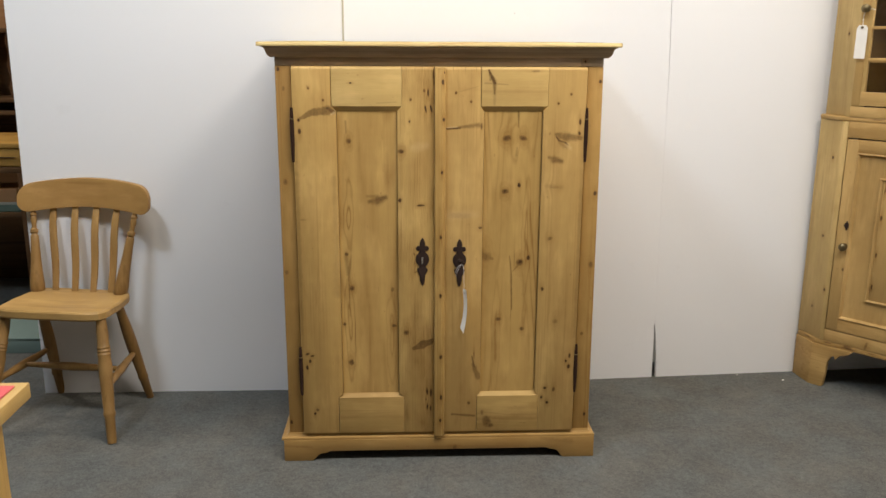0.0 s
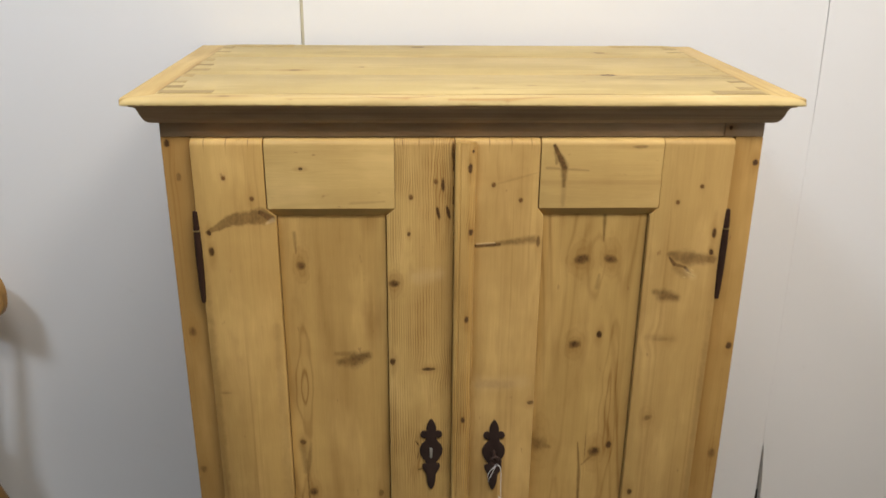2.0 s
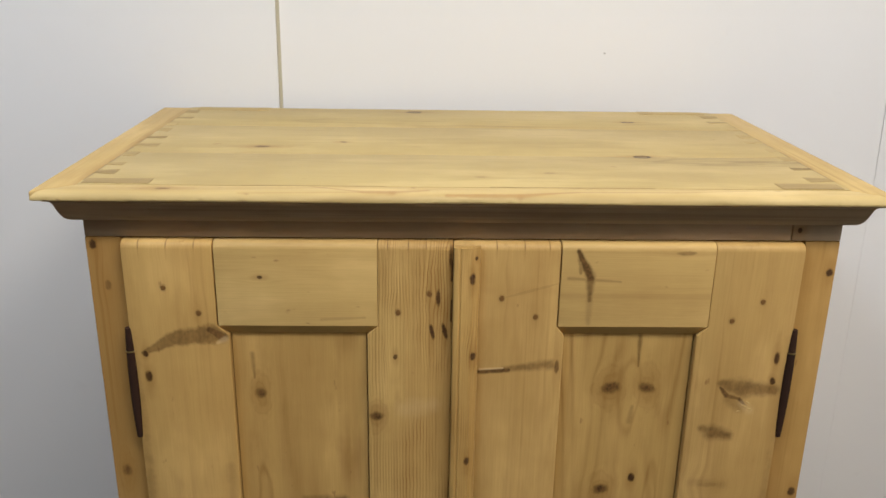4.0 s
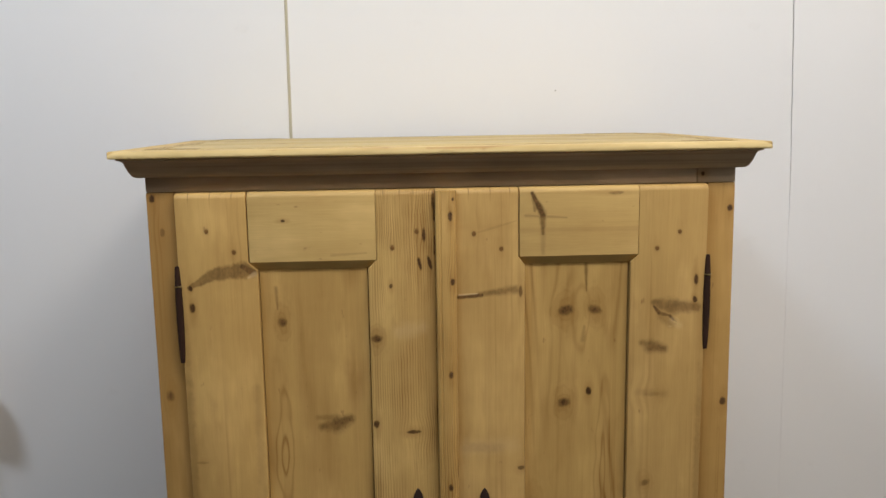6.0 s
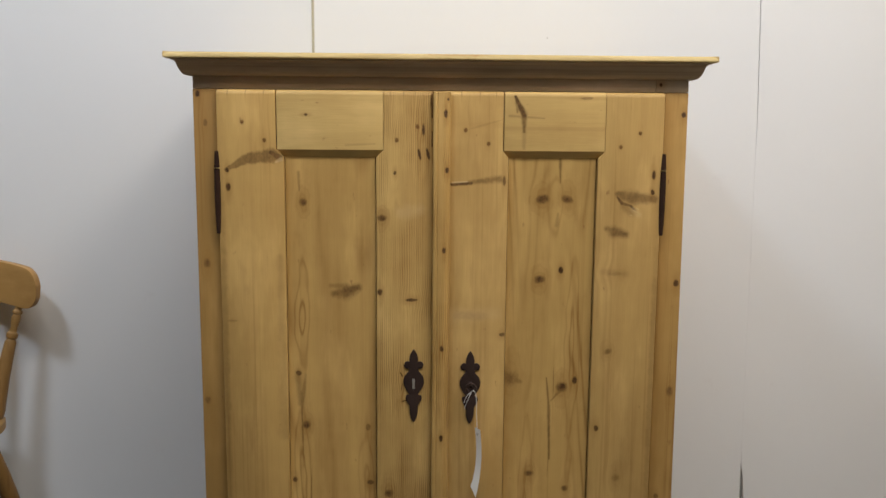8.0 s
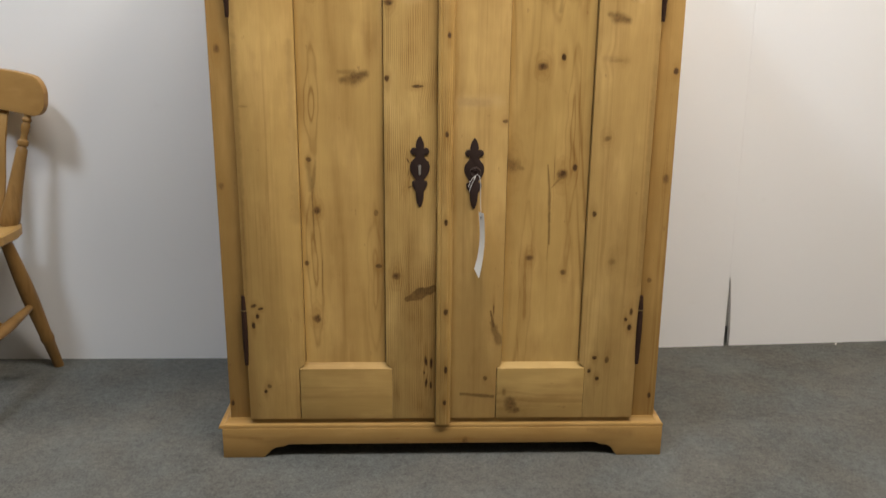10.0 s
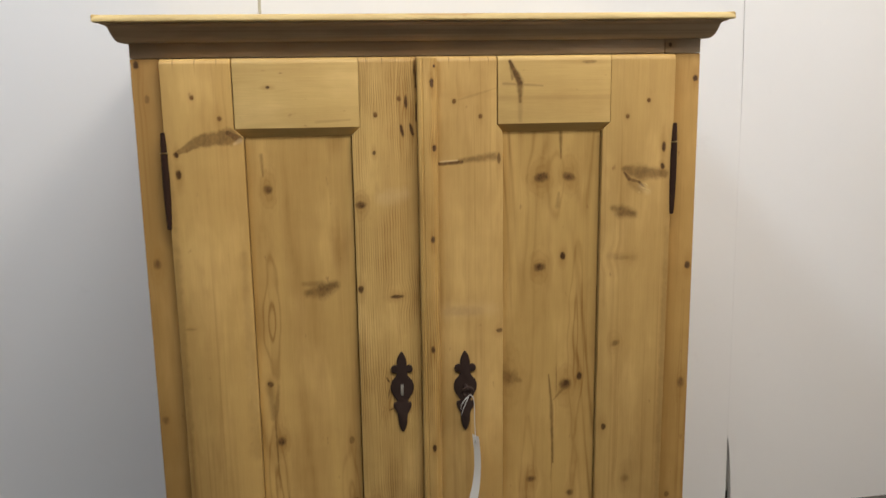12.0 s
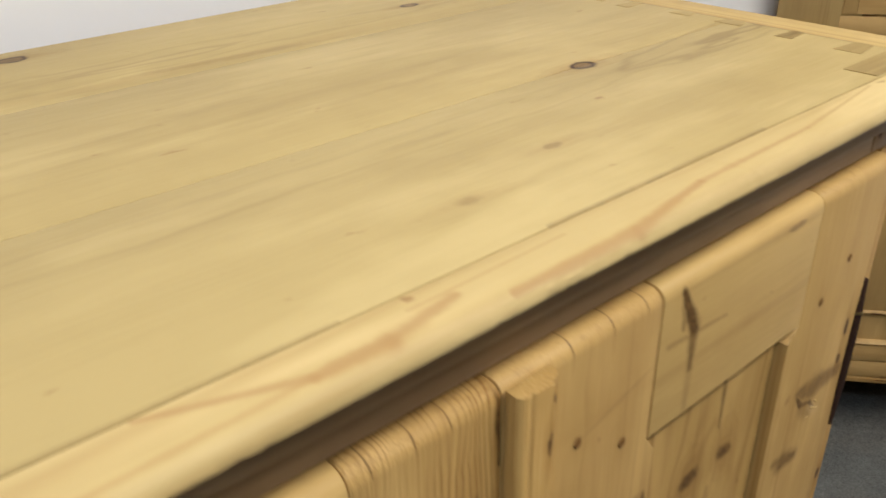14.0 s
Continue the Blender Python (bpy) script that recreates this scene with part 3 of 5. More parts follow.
def worn_edging():
    """The front edging, mitred at the ends, its lower and upper arris nicked by wear."""
    rng = random.Random(5)
    prof = [(-0.0005, 1.3993), (-0.0345, 1.3993), (-0.0362, 1.4003), (-0.0366, 1.4022), (-0.0356, 1.4056), (-0.0332, 1.4086), (-0.0290, 1.4110), (-0.0225, 1.4121), (-0.0005, 1.4123)]
    n = 260
    bm = bmesh.new()
    rows = []
    for i in range(n + 1):
        u = -1 + 2 * i / n
        nick = 0.0006 * max(0.0, rng.random() - 0.80) / 0.20
        chip = 0.0003 * max(0.0, rng.random() - 0.85) / 0.15
        row = []
        for k, (y, z) in enumerate(prof):
            reach = 0.5165 + (0.5645 - 0.5165) * (-y - 0.0005) / 0.036
            dy, dz = (nick * 0.8, nick) if k in (1, 2, 3) else (chip, -chip * 0.5) if k in (4, 5, 6, 7) else (0, 0)
            row.append(bm.verts.new((u * reach, y + dy + (0.0002 * math.sin(9 * u + k) if 0 < k < 8 else 0), z + dz)))
        rows.append(row)
    m = len(prof)
    for lo, hi in zip(rows, rows[1:]):
        for k in range(m):
            bm.faces.new((lo[k], lo[(k + 1) % m], hi[(k + 1) % m], hi[k]))
    bm.faces.new(rows[0])
    bm.faces.new(rows[-1][::-1])
    return bm


part("edging", worn_edging(), EDGE, cupboard, "pale straight-grained front edging")
for sx in (-1, 1):
    part("edging", prism([(sx * 0.5650, -0.0360), (sx * (0.5650 if sx > 0 else 0.5730), 0.597), (sx * 0.5180, 0.597), (sx * 0.5180, 0.0)], "z", 1.3993, 1.4122, 0.0028, 3), EDGE_SIDE, cupboard)
part("top_board", box(-0.5172, 0.5172, 0.0003, 0.190, 1.380, 1.4130, 0.0006), TOP, cupboard)
part("top_board", box(-0.5172, 0.5172, 0.1904, 0.410, 1.380, 1.4130, 0.0006), TOP, cupboard)
part("top_board", box(-0.5172, 0.5172, 0.4104, 0.597, 1.380, 1.4130, 0.0006), TOP, cupboard)
# dovetails and patches let into the top
for sx in (-1, 1):
    for i in range(9):
        y = 0.060 + i * 0.0605
        long = (0.030, 0.020, 0.036, 0.025, 0.018, 0.031, 0.023)[(i * 3 + (2 if sx > 0 else 0)) % 7]
        y += (0.004, -0.006, 0.002, -0.002, 0.007)[(i * 2 + sx) % 5]
        wide = (0.008, 0.0055, 0.0095)[i % 3]
        o, n = sx * 0.5165, sx * (0.5165 - long)
        part("dovetail", prism([(o, y - wide), (o, y + wide), (n, y + wide * 1.6), (n, y - wide * 1.6)], "z", 1.4122, 1.4134, 0), ENDGRAIN, cupboard)
for x0, x1, y0, y1 in ((-0.513, -0.425, 0.004, 0.030), (0.425, 0.510, 0.002, 0.030), (-0.50, -0.36, 0.566, 0.5965), (0.37, 0.50, 0.570, 0.5965)):
    part("inlet_patch", box(x0, x1, y0, y1, 1.4118, 1.4137, 0), ENDGRAIN, cupboard, "greyer patch let into the top")

# plinth: front board with bracket feet, two side boards, a small moulding on top
half = [(0.5420, 0.0), (0.5420, 0.0770), (-0.5350, 0.0770), (-0.5350, 0.0), (-0.4370, 0.0), (-0.4310, 0.006), (-0.4180, 0.0200), (-0.4070, 0.0265), (-0.3880, 0.0285), (-0.3780, 0.0345), (-0.3700, 0.0350), (0.3700, 0.0362), (0.3780, 0.0358), (0.3860, 0.0305), (0.4060, 0.0285), (0.4170, 0.0210), (0.4270, 0.006), (0.4330, 0.0)]
part("plinth_front", prism(half, "y", -0.018, 0.004, 0.0015), PLINTH, cupboard)
for sx in (-1, 1):
    a, b = (-0.535, -0.517) if sx < 0 else (0.523, 0.542)
    part("plinth_side", prism([(0.0045, 0), (0.0045, 0.077), (0.578, 0.077), (0.578, 0), (0.47, 0), (0.43, 0.025), (0.13, 0.025), (0.09, 0)], "x", a, b, 0.0015), PLINTH, cupboard)
part("plinth_moulding", ring_sweep([(-0.02, 0.0773), (0.0260, 0.0773), (0.0268, 0.0800), (0.0262, 0.0833), (0.0238, 0.0856), (0.0192, 0.0862), (0.0128, 0.0882), (0.0085, 0.0918), (0.0055, 0.0960), (0.0040, 0.0992), (-0.02, 0.0992)], 0.5165, 0.55, 0.6), PLINTH, cupboard)

# doors
Z0, Z1, FRONT, BACK = 0.1015, 1.3385, -0.0145, 0.0090


def stile(outer, step, inner):
    """A door stile: outer edge, inner edge beside the rails, inner edge beside the panel."""
    pts = [(outer, Z0), (step, Z0), (step, 0.2325), (inner, 0.2455), (inner, 1.2015), (step, 1.2160), (step, Z1), (outer, Z1)]
    bm = prism(pts, "y", FRONT, BACK, 0)
    soften(bm, 0.011, 4, lambda e: all(abs(v.co.z - Z1) < 1e-5 and abs(v.co.y - FRONT) < 1e-5 for v in e.verts))
    return soften(bm, 0.0016, 2, None, 50)


def rail(x0, x1, top):
    if top:
        pts = [(BACK, Z1), (FRONT, Z1), (FRONT, 1.2165), (-0.0035, 1.2010), (BACK, 1.2010)]
    else:
        pts = [(BACK, Z0), (FRONT, Z0), (FRONT, 0.2320), (-0.0035, 0.2460), (BACK, 0.2460)]
    bm = prism(pts, "x", x0 + 0.0014, x1, 0)
    if top:
        soften(bm, 0.011, 4, lambda e: all(abs(v.co.z - Z1) < 1e-5 and abs(v.co.y - FRONT) < 1e-5 for v in e.verts))
    return soften(bm, 0.0012, 2, None, 60)


# Barrel stouter than the hinge, its dark colour taking in the gap's shade.
def hinge(x, z0, z1, parent):
    n = 16
    prof = [(i / n, 0.0030 + 0.0042 * math.sin(3.1416 * (0.06 + 0.88 * i / n)) ** 0.6) for i in range(n + 1)]
    h = part("hinge", turned(prof, (x, -0.0120, z0), (x, -0.0120, z1), 12), RUST, parent, "dark rusty spindle hinge")
    part("hinge_joint", turned([(0, 0.0074), (1, 0.0074)], (x, -0.0120, (z0 + z1) / 2 + 0.05), (x, -0.0120, (z0 + z1) / 2 + 0.052), 12), BRASS, h)


def escutcheon(x, z, parent):
    """A pierced iron key plate with lobes above and below a round middle."""
    right = [(0.0, 0.0810), (0.0035, 0.0770), (0.0075, 0.0690), (0.0095, 0.0600), (0.0090, 0.0530), (0.0140, 0.0545), (0.0190, 0.0520), (0.0215, 0.0460), (0.0195, 0.0400), (0.0140, 0.0375), (0.0105, 0.0390), (0.0100, 0.0340), (0.0140, 0.0285), (0.0195, 0.0225), (0.0225, 0.0130), (0.0220, 0.0040), (0.0185, -0.0050), (0.0135, -0.0130), (0.0095, -0.0185), (0.0120, -0.0205), (0.0165, -0.0215), (0.0175, -0.0270), (0.0160, -0.0330), (0.0125, -0.0400), (0.0095, -0.0450), (0.0088, -0.0520), (0.0085, -0.0620), (0.0060, -0.0720), (0.0028, -0.0790), (0.0, -0.0815)]
    outline = [(x + a, z + b) for a, b in right] + [(x - a, z + b) for a, b in right[-2:0:-1]]
    return part("key_plate", prism(outline, "y", FRONT - 0.0028, FRONT + 0.001, 0.0008), IRON, parent, "dark cut iron key plate")


left_door = part("door", rail(-0.3435, -0.1222, True), pine("pine_rail_a", "x", [(1.288, -0.282, 0.0026, 0.0036, 0.7, 0)], seed=11, base=(0.70, 0.485, 0.225), lines=30, strength=0.16, mottle=0.16, strokes=[(1.226, -0.20, 1.229, -0.14, 0.0022, 0.0014, 0.22, 0.9)]), cupboard, "left panelled pine door")
part("bottom_rail", rail(-0.3435, -0.1222, False), pine("pine_rail_b", "x", seed=12, base=(0.57, 0.37, 0.155), lines=40, strength=0.4), left_door)
# The last stroke is a long, soft, darker band beside the panel.
part("stile", stile(-0.4650, -0.3440, -0.3285), pine("pine_stile_a", "z", [
    (-0.413, 1.272, 0.0044, 0.0052, 0.3, 0), (-0.368, 1.235, 0.0044, 0.0052, 0.3, 0), (-0.445, 1.138, 0.005, 0.008, 0.9, 0), (-0.446, 1.173, 0.004, 0.005, 0.9, 0),
    (-0.459, 0.78, 0.009, 0.42, 0.28, 0), (-0.444, 0.392, 0.009, 0.005, 0.7, 20), (-0.446, 0.343, 0.004, 0.008, 1.0, 0), (-0.442, 1.334, 0.0007, 0.006, 0.6, 4), (-0.405, 1.334, 0.0007, 0.006, 0.6, -3), (-0.368, 1.334, 0.0007, 0.006, 0.6, 0), (-0.436, 0.366, 0.004, 0.006, 0.95, 0), (-0.428, 0.385, 0.006, 0.003, 0.8, 15), (-0.425, 0.175, 0.004, 0.005, 0.9, 0), (-0.416, 0.188, 0.005, 0.005, 0.5, 0), (-0.447, 0.853, 0.016, 0.003, 0.26, 0)], seed=13, base=(0.63, 0.405, 0.17), strength=0.30, mottle=0.35, strokes=[(-0.449, 1.174, -0.405, 1.196, 0.003, 0.0105, 0.62, 0.35), (-0.405, 1.196, -0.352, 1.203, 0.0105, 0.0135, 0.68, 0.35), (-0.355, 1.210, -0.338, 1.200, 0.005, 0.008, 0.95, 0.6), (-0.340, 0.99, -0.337, 0.60, 0.006, 0.010, 0.22, 0.9)], pale=[(-0.345, 1.190, -0.334, 1.196, 0.002, 0.004, 0.5, 0.8)]), left_door)
part("stile", stile(-0.0194, -0.1218, -0.1370), pine("pine_stile_b", "z", [
    (-0.051, 1.265, 0.0044, 0.0052, 0.3, 0), (-0.039, 1.259, 0.003, 0.012, 0.8, 0), (-0.047, 1.208, 0.003, 0.012, 0.95, 12), (-0.029, 1.208, 0.003, 0.012, 0.95, 14), (-0.094, 1.237, 0.0044, 0.0052, 0.3, 0), (-0.098, 1.169, 0.003, 0.004, 0.7, 0), (-0.125, 1.074, 0.012, 0.008, 0.85, 0),
    (-0.063, 0.899, 0.015, 0.004, 0.7, 0), (-0.130, 0.916, 0.005, 0.007, 0.75, 0), (-0.111, 0.465, 0.012, 0.011, 0.75, 0), (-0.042, 0.252, 0.0032, 0.012, 1.0, 6), (-0.029, 0.246, 0.0032, 0.013, 1.0, 0), (-0.041, 0.196, 0.0030, 0.011, 1.0, -5), (-0.030, 0.190, 0.0026, 0.009, 0.95, 0), (-0.046, 0.222, 0.0022, 0.004, 0.9, 0), (-0.108, 1.334, 0.0007, 0.006, 0.6, 3), (-0.080, 1.334, 0.0007, 0.006, 0.6, -4), (-0.056, 1.334, 0.0007, 0.006, 0.6, 0), (-0.0225, 1.317, 0.0025, 0.022, 0.95, 0), (-0.084, 0.735, 0.0015, 0.006, 0.8, 30), (-0.083, 0.708, 0.0012, 0.010, 0.7, -8), (-0.078, 0.676, 0.006, 0.0016, 0.6, 20)], seed=14, base=(0.66, 0.43, 0.185), lines=215, strength=0.80, mottle=0.55, rings=0.75, relief=0.8, strokes=[(-0.086, 0.408, -0.055, 0.422, 0.006, 0.014, 0.7, 0.2), (-0.055, 0.422, -0.026, 0.434, 0.014, 0.009, 0.75, 0.2), (-0.0205, 1.312, -0.0200, 1.285, 0.0018, 0.0022, 1.0, 0.3), (-0.0200, 1.255, -0.0203, 1.225, 0.0015, 0.0020, 1.0, 0.3)], pale=[(-0.085, 1.085, -0.045, 1.092, 0.012, 0.010, 0.28, 0.9)]), left_door)
part("panel", box(-0.3270, -0.1392, -0.0040, 0.0060, 0.236, 1.212, 0), pine("pine_panel_a", "z", [
    (-0.291, 1.106, 0.010, 0.010, 1.0, 0), (-0.306, 0.735, 0.006, 0.006, 0.7, 0), (-0.296, 0.694, 0.005, 0.045, 0.45, -6), (-0.291, 0.619, 0.011, 0.011, 1.0, 0), (-0.298, 0.357, 0.012, 0.012, 1.0, 0), (-0.318, 0.493, 0.005, 0.006, 0.7, 0), (-0.157, 0.613, 0.006, 0.009, 0.45, 0), (-0.152, 0.486, 0.009, 0.006, 0.6, 0), (-0.300, 0.62, 0.0020, 0.11, 0.5, 1), (-0.283, 0.46, 0.0018, 0.08, 0.4, -2)], seed=15, lines=48, strength=0.52, rings=0.75, base=(0.64, 0.41, 0.17), flames=[(-0.297, 0.845, 0.0120, 0.090, 1.0), (-0.299, 0.50, 0.012, 0.14, 1.0), (-0.16, 0.40, 0.014, 0.18, 0.5)], strokes=[(-0.228, 0.910, -0.203, 0.914, 0.006, 0.013, 0.66, 0.9), (-0.203, 0.914, -0.178, 0.924, 0.013, 0.008, 0.82, 0.85), (-0.235, 0.928, -0.196, 0.926, 0.004, 0.006, 0.4, 0.8), (-0.3005, 1.168, -0.2990, 1.130, 0.0030, 0.0012, 0.45, 0.9), (-0.307, 0.735, -0.303, 0.665, 0.0065, 0.0045, 0.42, 0.9)]), left_door)
key_plate = escutcheon(-0.0575, 0.7105, left_door)
part("keyhole", prism([(-0.0602, 0.704), (-0.0555, 0.704), (-0.0548, 0.726), (-0.0606, 0.726)], "y", FRONT - 0.0035, FRONT - 0.002, 0.0003), plain("worn_steel", (0.62, 0.58, 0.50), 0.35, 0.8), key_plate, "bright keyhole")

right_door = part("door", rail(0.1278, 0.3405, True), pine("pine_rail_c", "x", [(1.326, 0.30, 0.003, 0.012, 0.4, 0)], seed=21, base=(0.66, 0.445, 0.20), lines=30, strength=0.2, mottle=0.2, strokes=[(1.328, 0.1515, 1.290, 0.170, 0.0030, 0.0062, 0.95, 0.6), (1.292, 0.170, 1.256, 0.1708, 0.0058, 0.0030, 0.75, 0.8), (1.256, 0.1708, 1.222, 0.171, 0.004, 0.003, 0.25, 0.9), (1.318, 0.155, 1.296, 0.156, 0.004, 0.002, 0.5, 0.6), (1.289, 0.140, 1.284, 0.212, 0.0022, 0.0012, 0.38, 0.9)]), cupboard, "right panelled pine door")
part("bottom_rail", rail(0.1278, 0.3405, False), pine("pine_rail_d", "x", [(0.138, 0.163, 0.024, 0.016, 0.6, 0), (0.122, 0.178, 0.010, 0.012, 0.6, 0), (0.17, 0.148, 0.012, 0.006, 0.4, 0)], seed=22, base=(0.57, 0.37, 0.155), lines=40, strength=0.4), right_door)
# The first pale stroke paints a highlight on the crack's lip.
part("stile", stile(-0.0185, 0.1274, 0.1385), pine("pine_stile_c", "z", [
    (0.040, 1.334, 0.0007, 0.006, 0.6, 2), (0.078, 1.334, 0.0007, 0.006, 0.6, -3), (0.112, 1.334, 0.0007, 0.006, 0.6, 3), (0.049, 1.259, 0.0044, 0.0052, 0.3, 0), (0.097, 1.231, 0.0044, 0.0052, 0.3, 0), (0.131, 1.154, 0.004, 0.012, 0.6, 0), (0.088, 1.27, 0.05, 0.002, 0.22, 16), (0.132, 0.824, 0.006, 0.004, 0.6, 0),
    (0.120, 0.335, 0.01, 0.012, 0.4, 0), (0.101, 0.207, 0.006, 0.007, 0.6, 0), (0.117, 0.381, 0.0025, 0.018, 0.85, 0), (0.060, 0.865, 0.040, 0.012, 0.20, 0)], seed=23, strength=0.34, mottle=0.3, strokes=[(0.021, 1.1460, 0.062, 1.1490, 0.0036, 0.0036, 0.95, 0.6), (0.055, 1.1500, 0.122, 1.158, 0.0036, 0.0070, 0.6, 0.8), (0.112, 0.350, 0.132, 0.303, 0.004, 0.010, 0.6, 0.5), (0.110, 0.378, 0.118, 0.340, 0.002, 0.004, 0.8, 0.4), (0.043, 0.166, 0.120, 0.159, 0.0035, 0.0045, 0.6, 0.5)], pale=[(0.022, 1.1500, 0.054, 1.1520, 0.0018, 0.0012, 0.75, 0.8), (0.030, 0.865, 0.115, 0.868, 0.014, 0.012, 0.22, 0.9)]), right_door)
part("stile", stile(0.4635, 0.3410, 0.3275), pine("pine_stile_d", "z", [
    (0.414, 1.255, 0.0044, 0.0052, 0.3, 0), (0.374, 1.226, 0.0044, 0.0052, 0.3, 0), (0.446, 1.168, 0.005, 0.012, 0.9, 0), (0.445, 1.131, 0.004, 0.006, 0.95, 0), (0.372, 0.957, 0.024, 0.005, 0.22, 0), (0.362, 0.787, 0.011, 0.007, 0.5, 30),
    (0.342, 0.614, 0.006, 0.008, 0.7, 0), (0.458, 0.70, 0.008, 0.38, 0.26, 0), (0.444, 0.376, 0.005, 0.011, 0.85, 0), (0.442, 0.337, 0.005, 0.007, 1.0, 0), (0.432, 0.357, 0.004, 0.005, 0.95, 0), (0.372, 0.205, 0.005, 0.005, 0.9, 0), (0.352, 0.225, 0.004, 0.005, 0.8, 0), (0.363, 0.259, 0.007, 0.006, 0.8, 0), (0.393, 0.254, 0.005, 0.008, 0.6, 0), (0.390, 0.500, 0.012, 0.011, 0.35, 0)], seed=24, strength=0.34, mottle=0.3, strokes=[(0.372, 1.128, 0.400, 1.120, 0.006, 0.013, 0.64, 0.7), (0.400, 1.120, 0.449, 1.117, 0.013, 0.007, 0.70, 0.7), (0.371, 1.121, 0.381, 1.108, 0.0020, 0.0036, 0.95, 0.7), (0.381, 1.108, 0.400, 1.103, 0.0036, 0.0024, 0.85, 0.8), (0.400, 1.103, 0.411, 1.090, 0.0030, 0.0020, 0.95, 0.7), (0.385, 1.103, 0.402, 1.090, 0.008, 0.008, 0.35, 0.8), (0.350, 1.054, 0.370, 1.046, 0.005, 0.009, 0.58, 0.9), (0.366, 1.047, 0.390, 1.043, 0.010, 0.007, 0.76, 0.9), (0.345, 0.962, 0.395, 0.957, 0.006, 0.005, 0.18, 0.9)], pale=[(0.404, 1.096, 0.418, 1.084, 0.004, 0.006, 0.35, 0.9)]), right_door)
part("panel", box(0.1402, 0.3250, -0.0040, 0.0060, 0.236, 1.212, 0), pine("pine_panel_b", "z", [
    (0.213, 1.115, 0.017, 0.011, 0.95, 8), (0.267, 1.115, 0.014, 0.011, 0.92, -10), (0.257, 0.963, 0.005, 0.007, 0.95, 0), (0.211, 0.942, 0.014, 0.010, 0.9, 10), (0.266, 0.704, 0.014, 0.013, 0.9, 0), (0.294, 0.719, 0.005, 0.008, 0.75, 0), (0.199, 0.506, 0.012, 0.009, 0.7, 0), (0.279, 0.471, 0.009, 0.008, 0.6, 0), (0.2405, 0.54, 0.0011, 0.05, 0.5, -3), (0.2475, 0.715, 0.0011, 0.03, 0.45, 1), (0.153, 0.723, 0.018, 0.020, 0.5, 0)], seed=25, lines=60, strength=0.70, rings=0.75, base=(0.58, 0.37, 0.15), flames=[(0.244, 1.10, 0.016, 0.060, 0.8), (0.285, 0.80, 0.011, 0.20, 0.8), (0.19, 0.45, 0.012, 0.16, 0.6)], strokes=[(0.2495, 1.198, 0.2510, 1.150, 0.0032, 0.0012, 0.65, 0.9), (0.2480, 1.085, 0.2450, 1.060, 0.0020, 0.0040, 0.35, 0.9), (0.232, 0.725, 0.2385, 0.660, 0.0012, 0.0026, 0.7, 0.9), (0.2385, 0.660, 0.2420, 0.540, 0.0030, 0.0022, 0.7, 0.9), (0.268, 0.702, 0.242, 0.672, 0.004, 0.001, 0.45, 0.6), (0.142, 0.728, 0.175, 0.716, 0.015, 0.004, 0.5, 0.8)]), right_door)
bead = [(-0.0185, FRONT - 0.0006), (-0.0190, FRONT - 0.010), (-0.0165, FRONT - 0.0135), (-0.0120, FRONT - 0.0145), (-0.0095, FRONT - 0.0125), (-0.0080, FRONT - 0.0145), (0.0060, FRONT - 0.0150), (0.0075, FRONT - 0.0120), (0.0095, FRONT - 0.0120), (0.0130, FRONT - 0.0110), (0.0165, FRONT - 0.0070), (0.0180, FRONT - 0.0006)]
part("closing_strip", prism(bead, "z", 0.0905, 1.3362, 0.0008), pine("pine_strip", "z", [
    (0.007, 1.292, 0.004, 0.008, 0.95, 0), (0.012, 1.321, 0.002, 0.003, 0.8, 0), (0.010, 1.176, 0.004, 0.006, 0.9, 0), (0.005, 1.008, 0.004, 0.007, 0.9, 0), (0.002, 0.796, 0.004, 0.007, 0.9, 0), (0.002, 0.596, 0.004, 0.007, 0.85, 0), (0.004, 0.381, 0.005, 0.008, 0.9, 0), (0.005, 0.234, 0.004, 0.009, 0.9, 0), (0.003, 0.15, 0.004, 0.007, 0.9, 0)], seed=26, relief=0.7, lines=260, strength=0.95, rings=0.65, base=(0.57, 0.36, 0.145)), right_door, "moulded closing strip")
key_plate = escutcheon(0.0645, 0.7065, right_door)
key = part("key", join(turned([(0, 0.0038), (1, 0.0034)], (0.0645, FRONT - 0.003, 0.717), (0.0645, FRONT - 0.034, 0.716), 10),
                       tube([(0.0645 + 0.010 * math.cos(a), FRONT - 0.036, 0.716 + 0.0095 * math.sin(a)) for a in [i * 0.449 for i in range(15)]], 0.0028)), IRON, key_plate, "iron key in the lock")
for door_part, x in ((left_door, -0.4668), (right_door, 0.4660)):
    hinge(x, 1.040, 1.212, door_part)
    hinge(x, 0.243, 0.416, door_part)

# oak pegs through the joints of the doors
PEG = plain("oak_peg", (0.19, 0.092, 0.026), 0.75, spec=0.2, vary=0.5, scale=300)
for k, (x, z, r) in enumerate(((-0.413, 1.272, 0.0035), (-0.368, 1.235, 0.0035), (-0.051, 1.265, 0.0035), (-0.094, 1.237, 0.0035), (0.049, 1.259, 0.0035), (0.097, 1.231, 0.0035), (0.414, 1.255, 0.0035), (0.374, 1.226, 0.0035))):
    ring = [(x + r * (1 + 0.14 * math.sin(3 * a + k)) * math.cos(a), z + r * 1.18 * (1 + 0.12 * math.cos(2 * a + k)) * math.sin(a)) for a in [i * 0.7854 + k for i in range(8)]]
    part("peg", prism(ring, "y", FRONT - 0.0007, FRONT + 0.004, 0.0005, 1), PEG, left_door if x < 0 else right_door, "brown wooden peg")

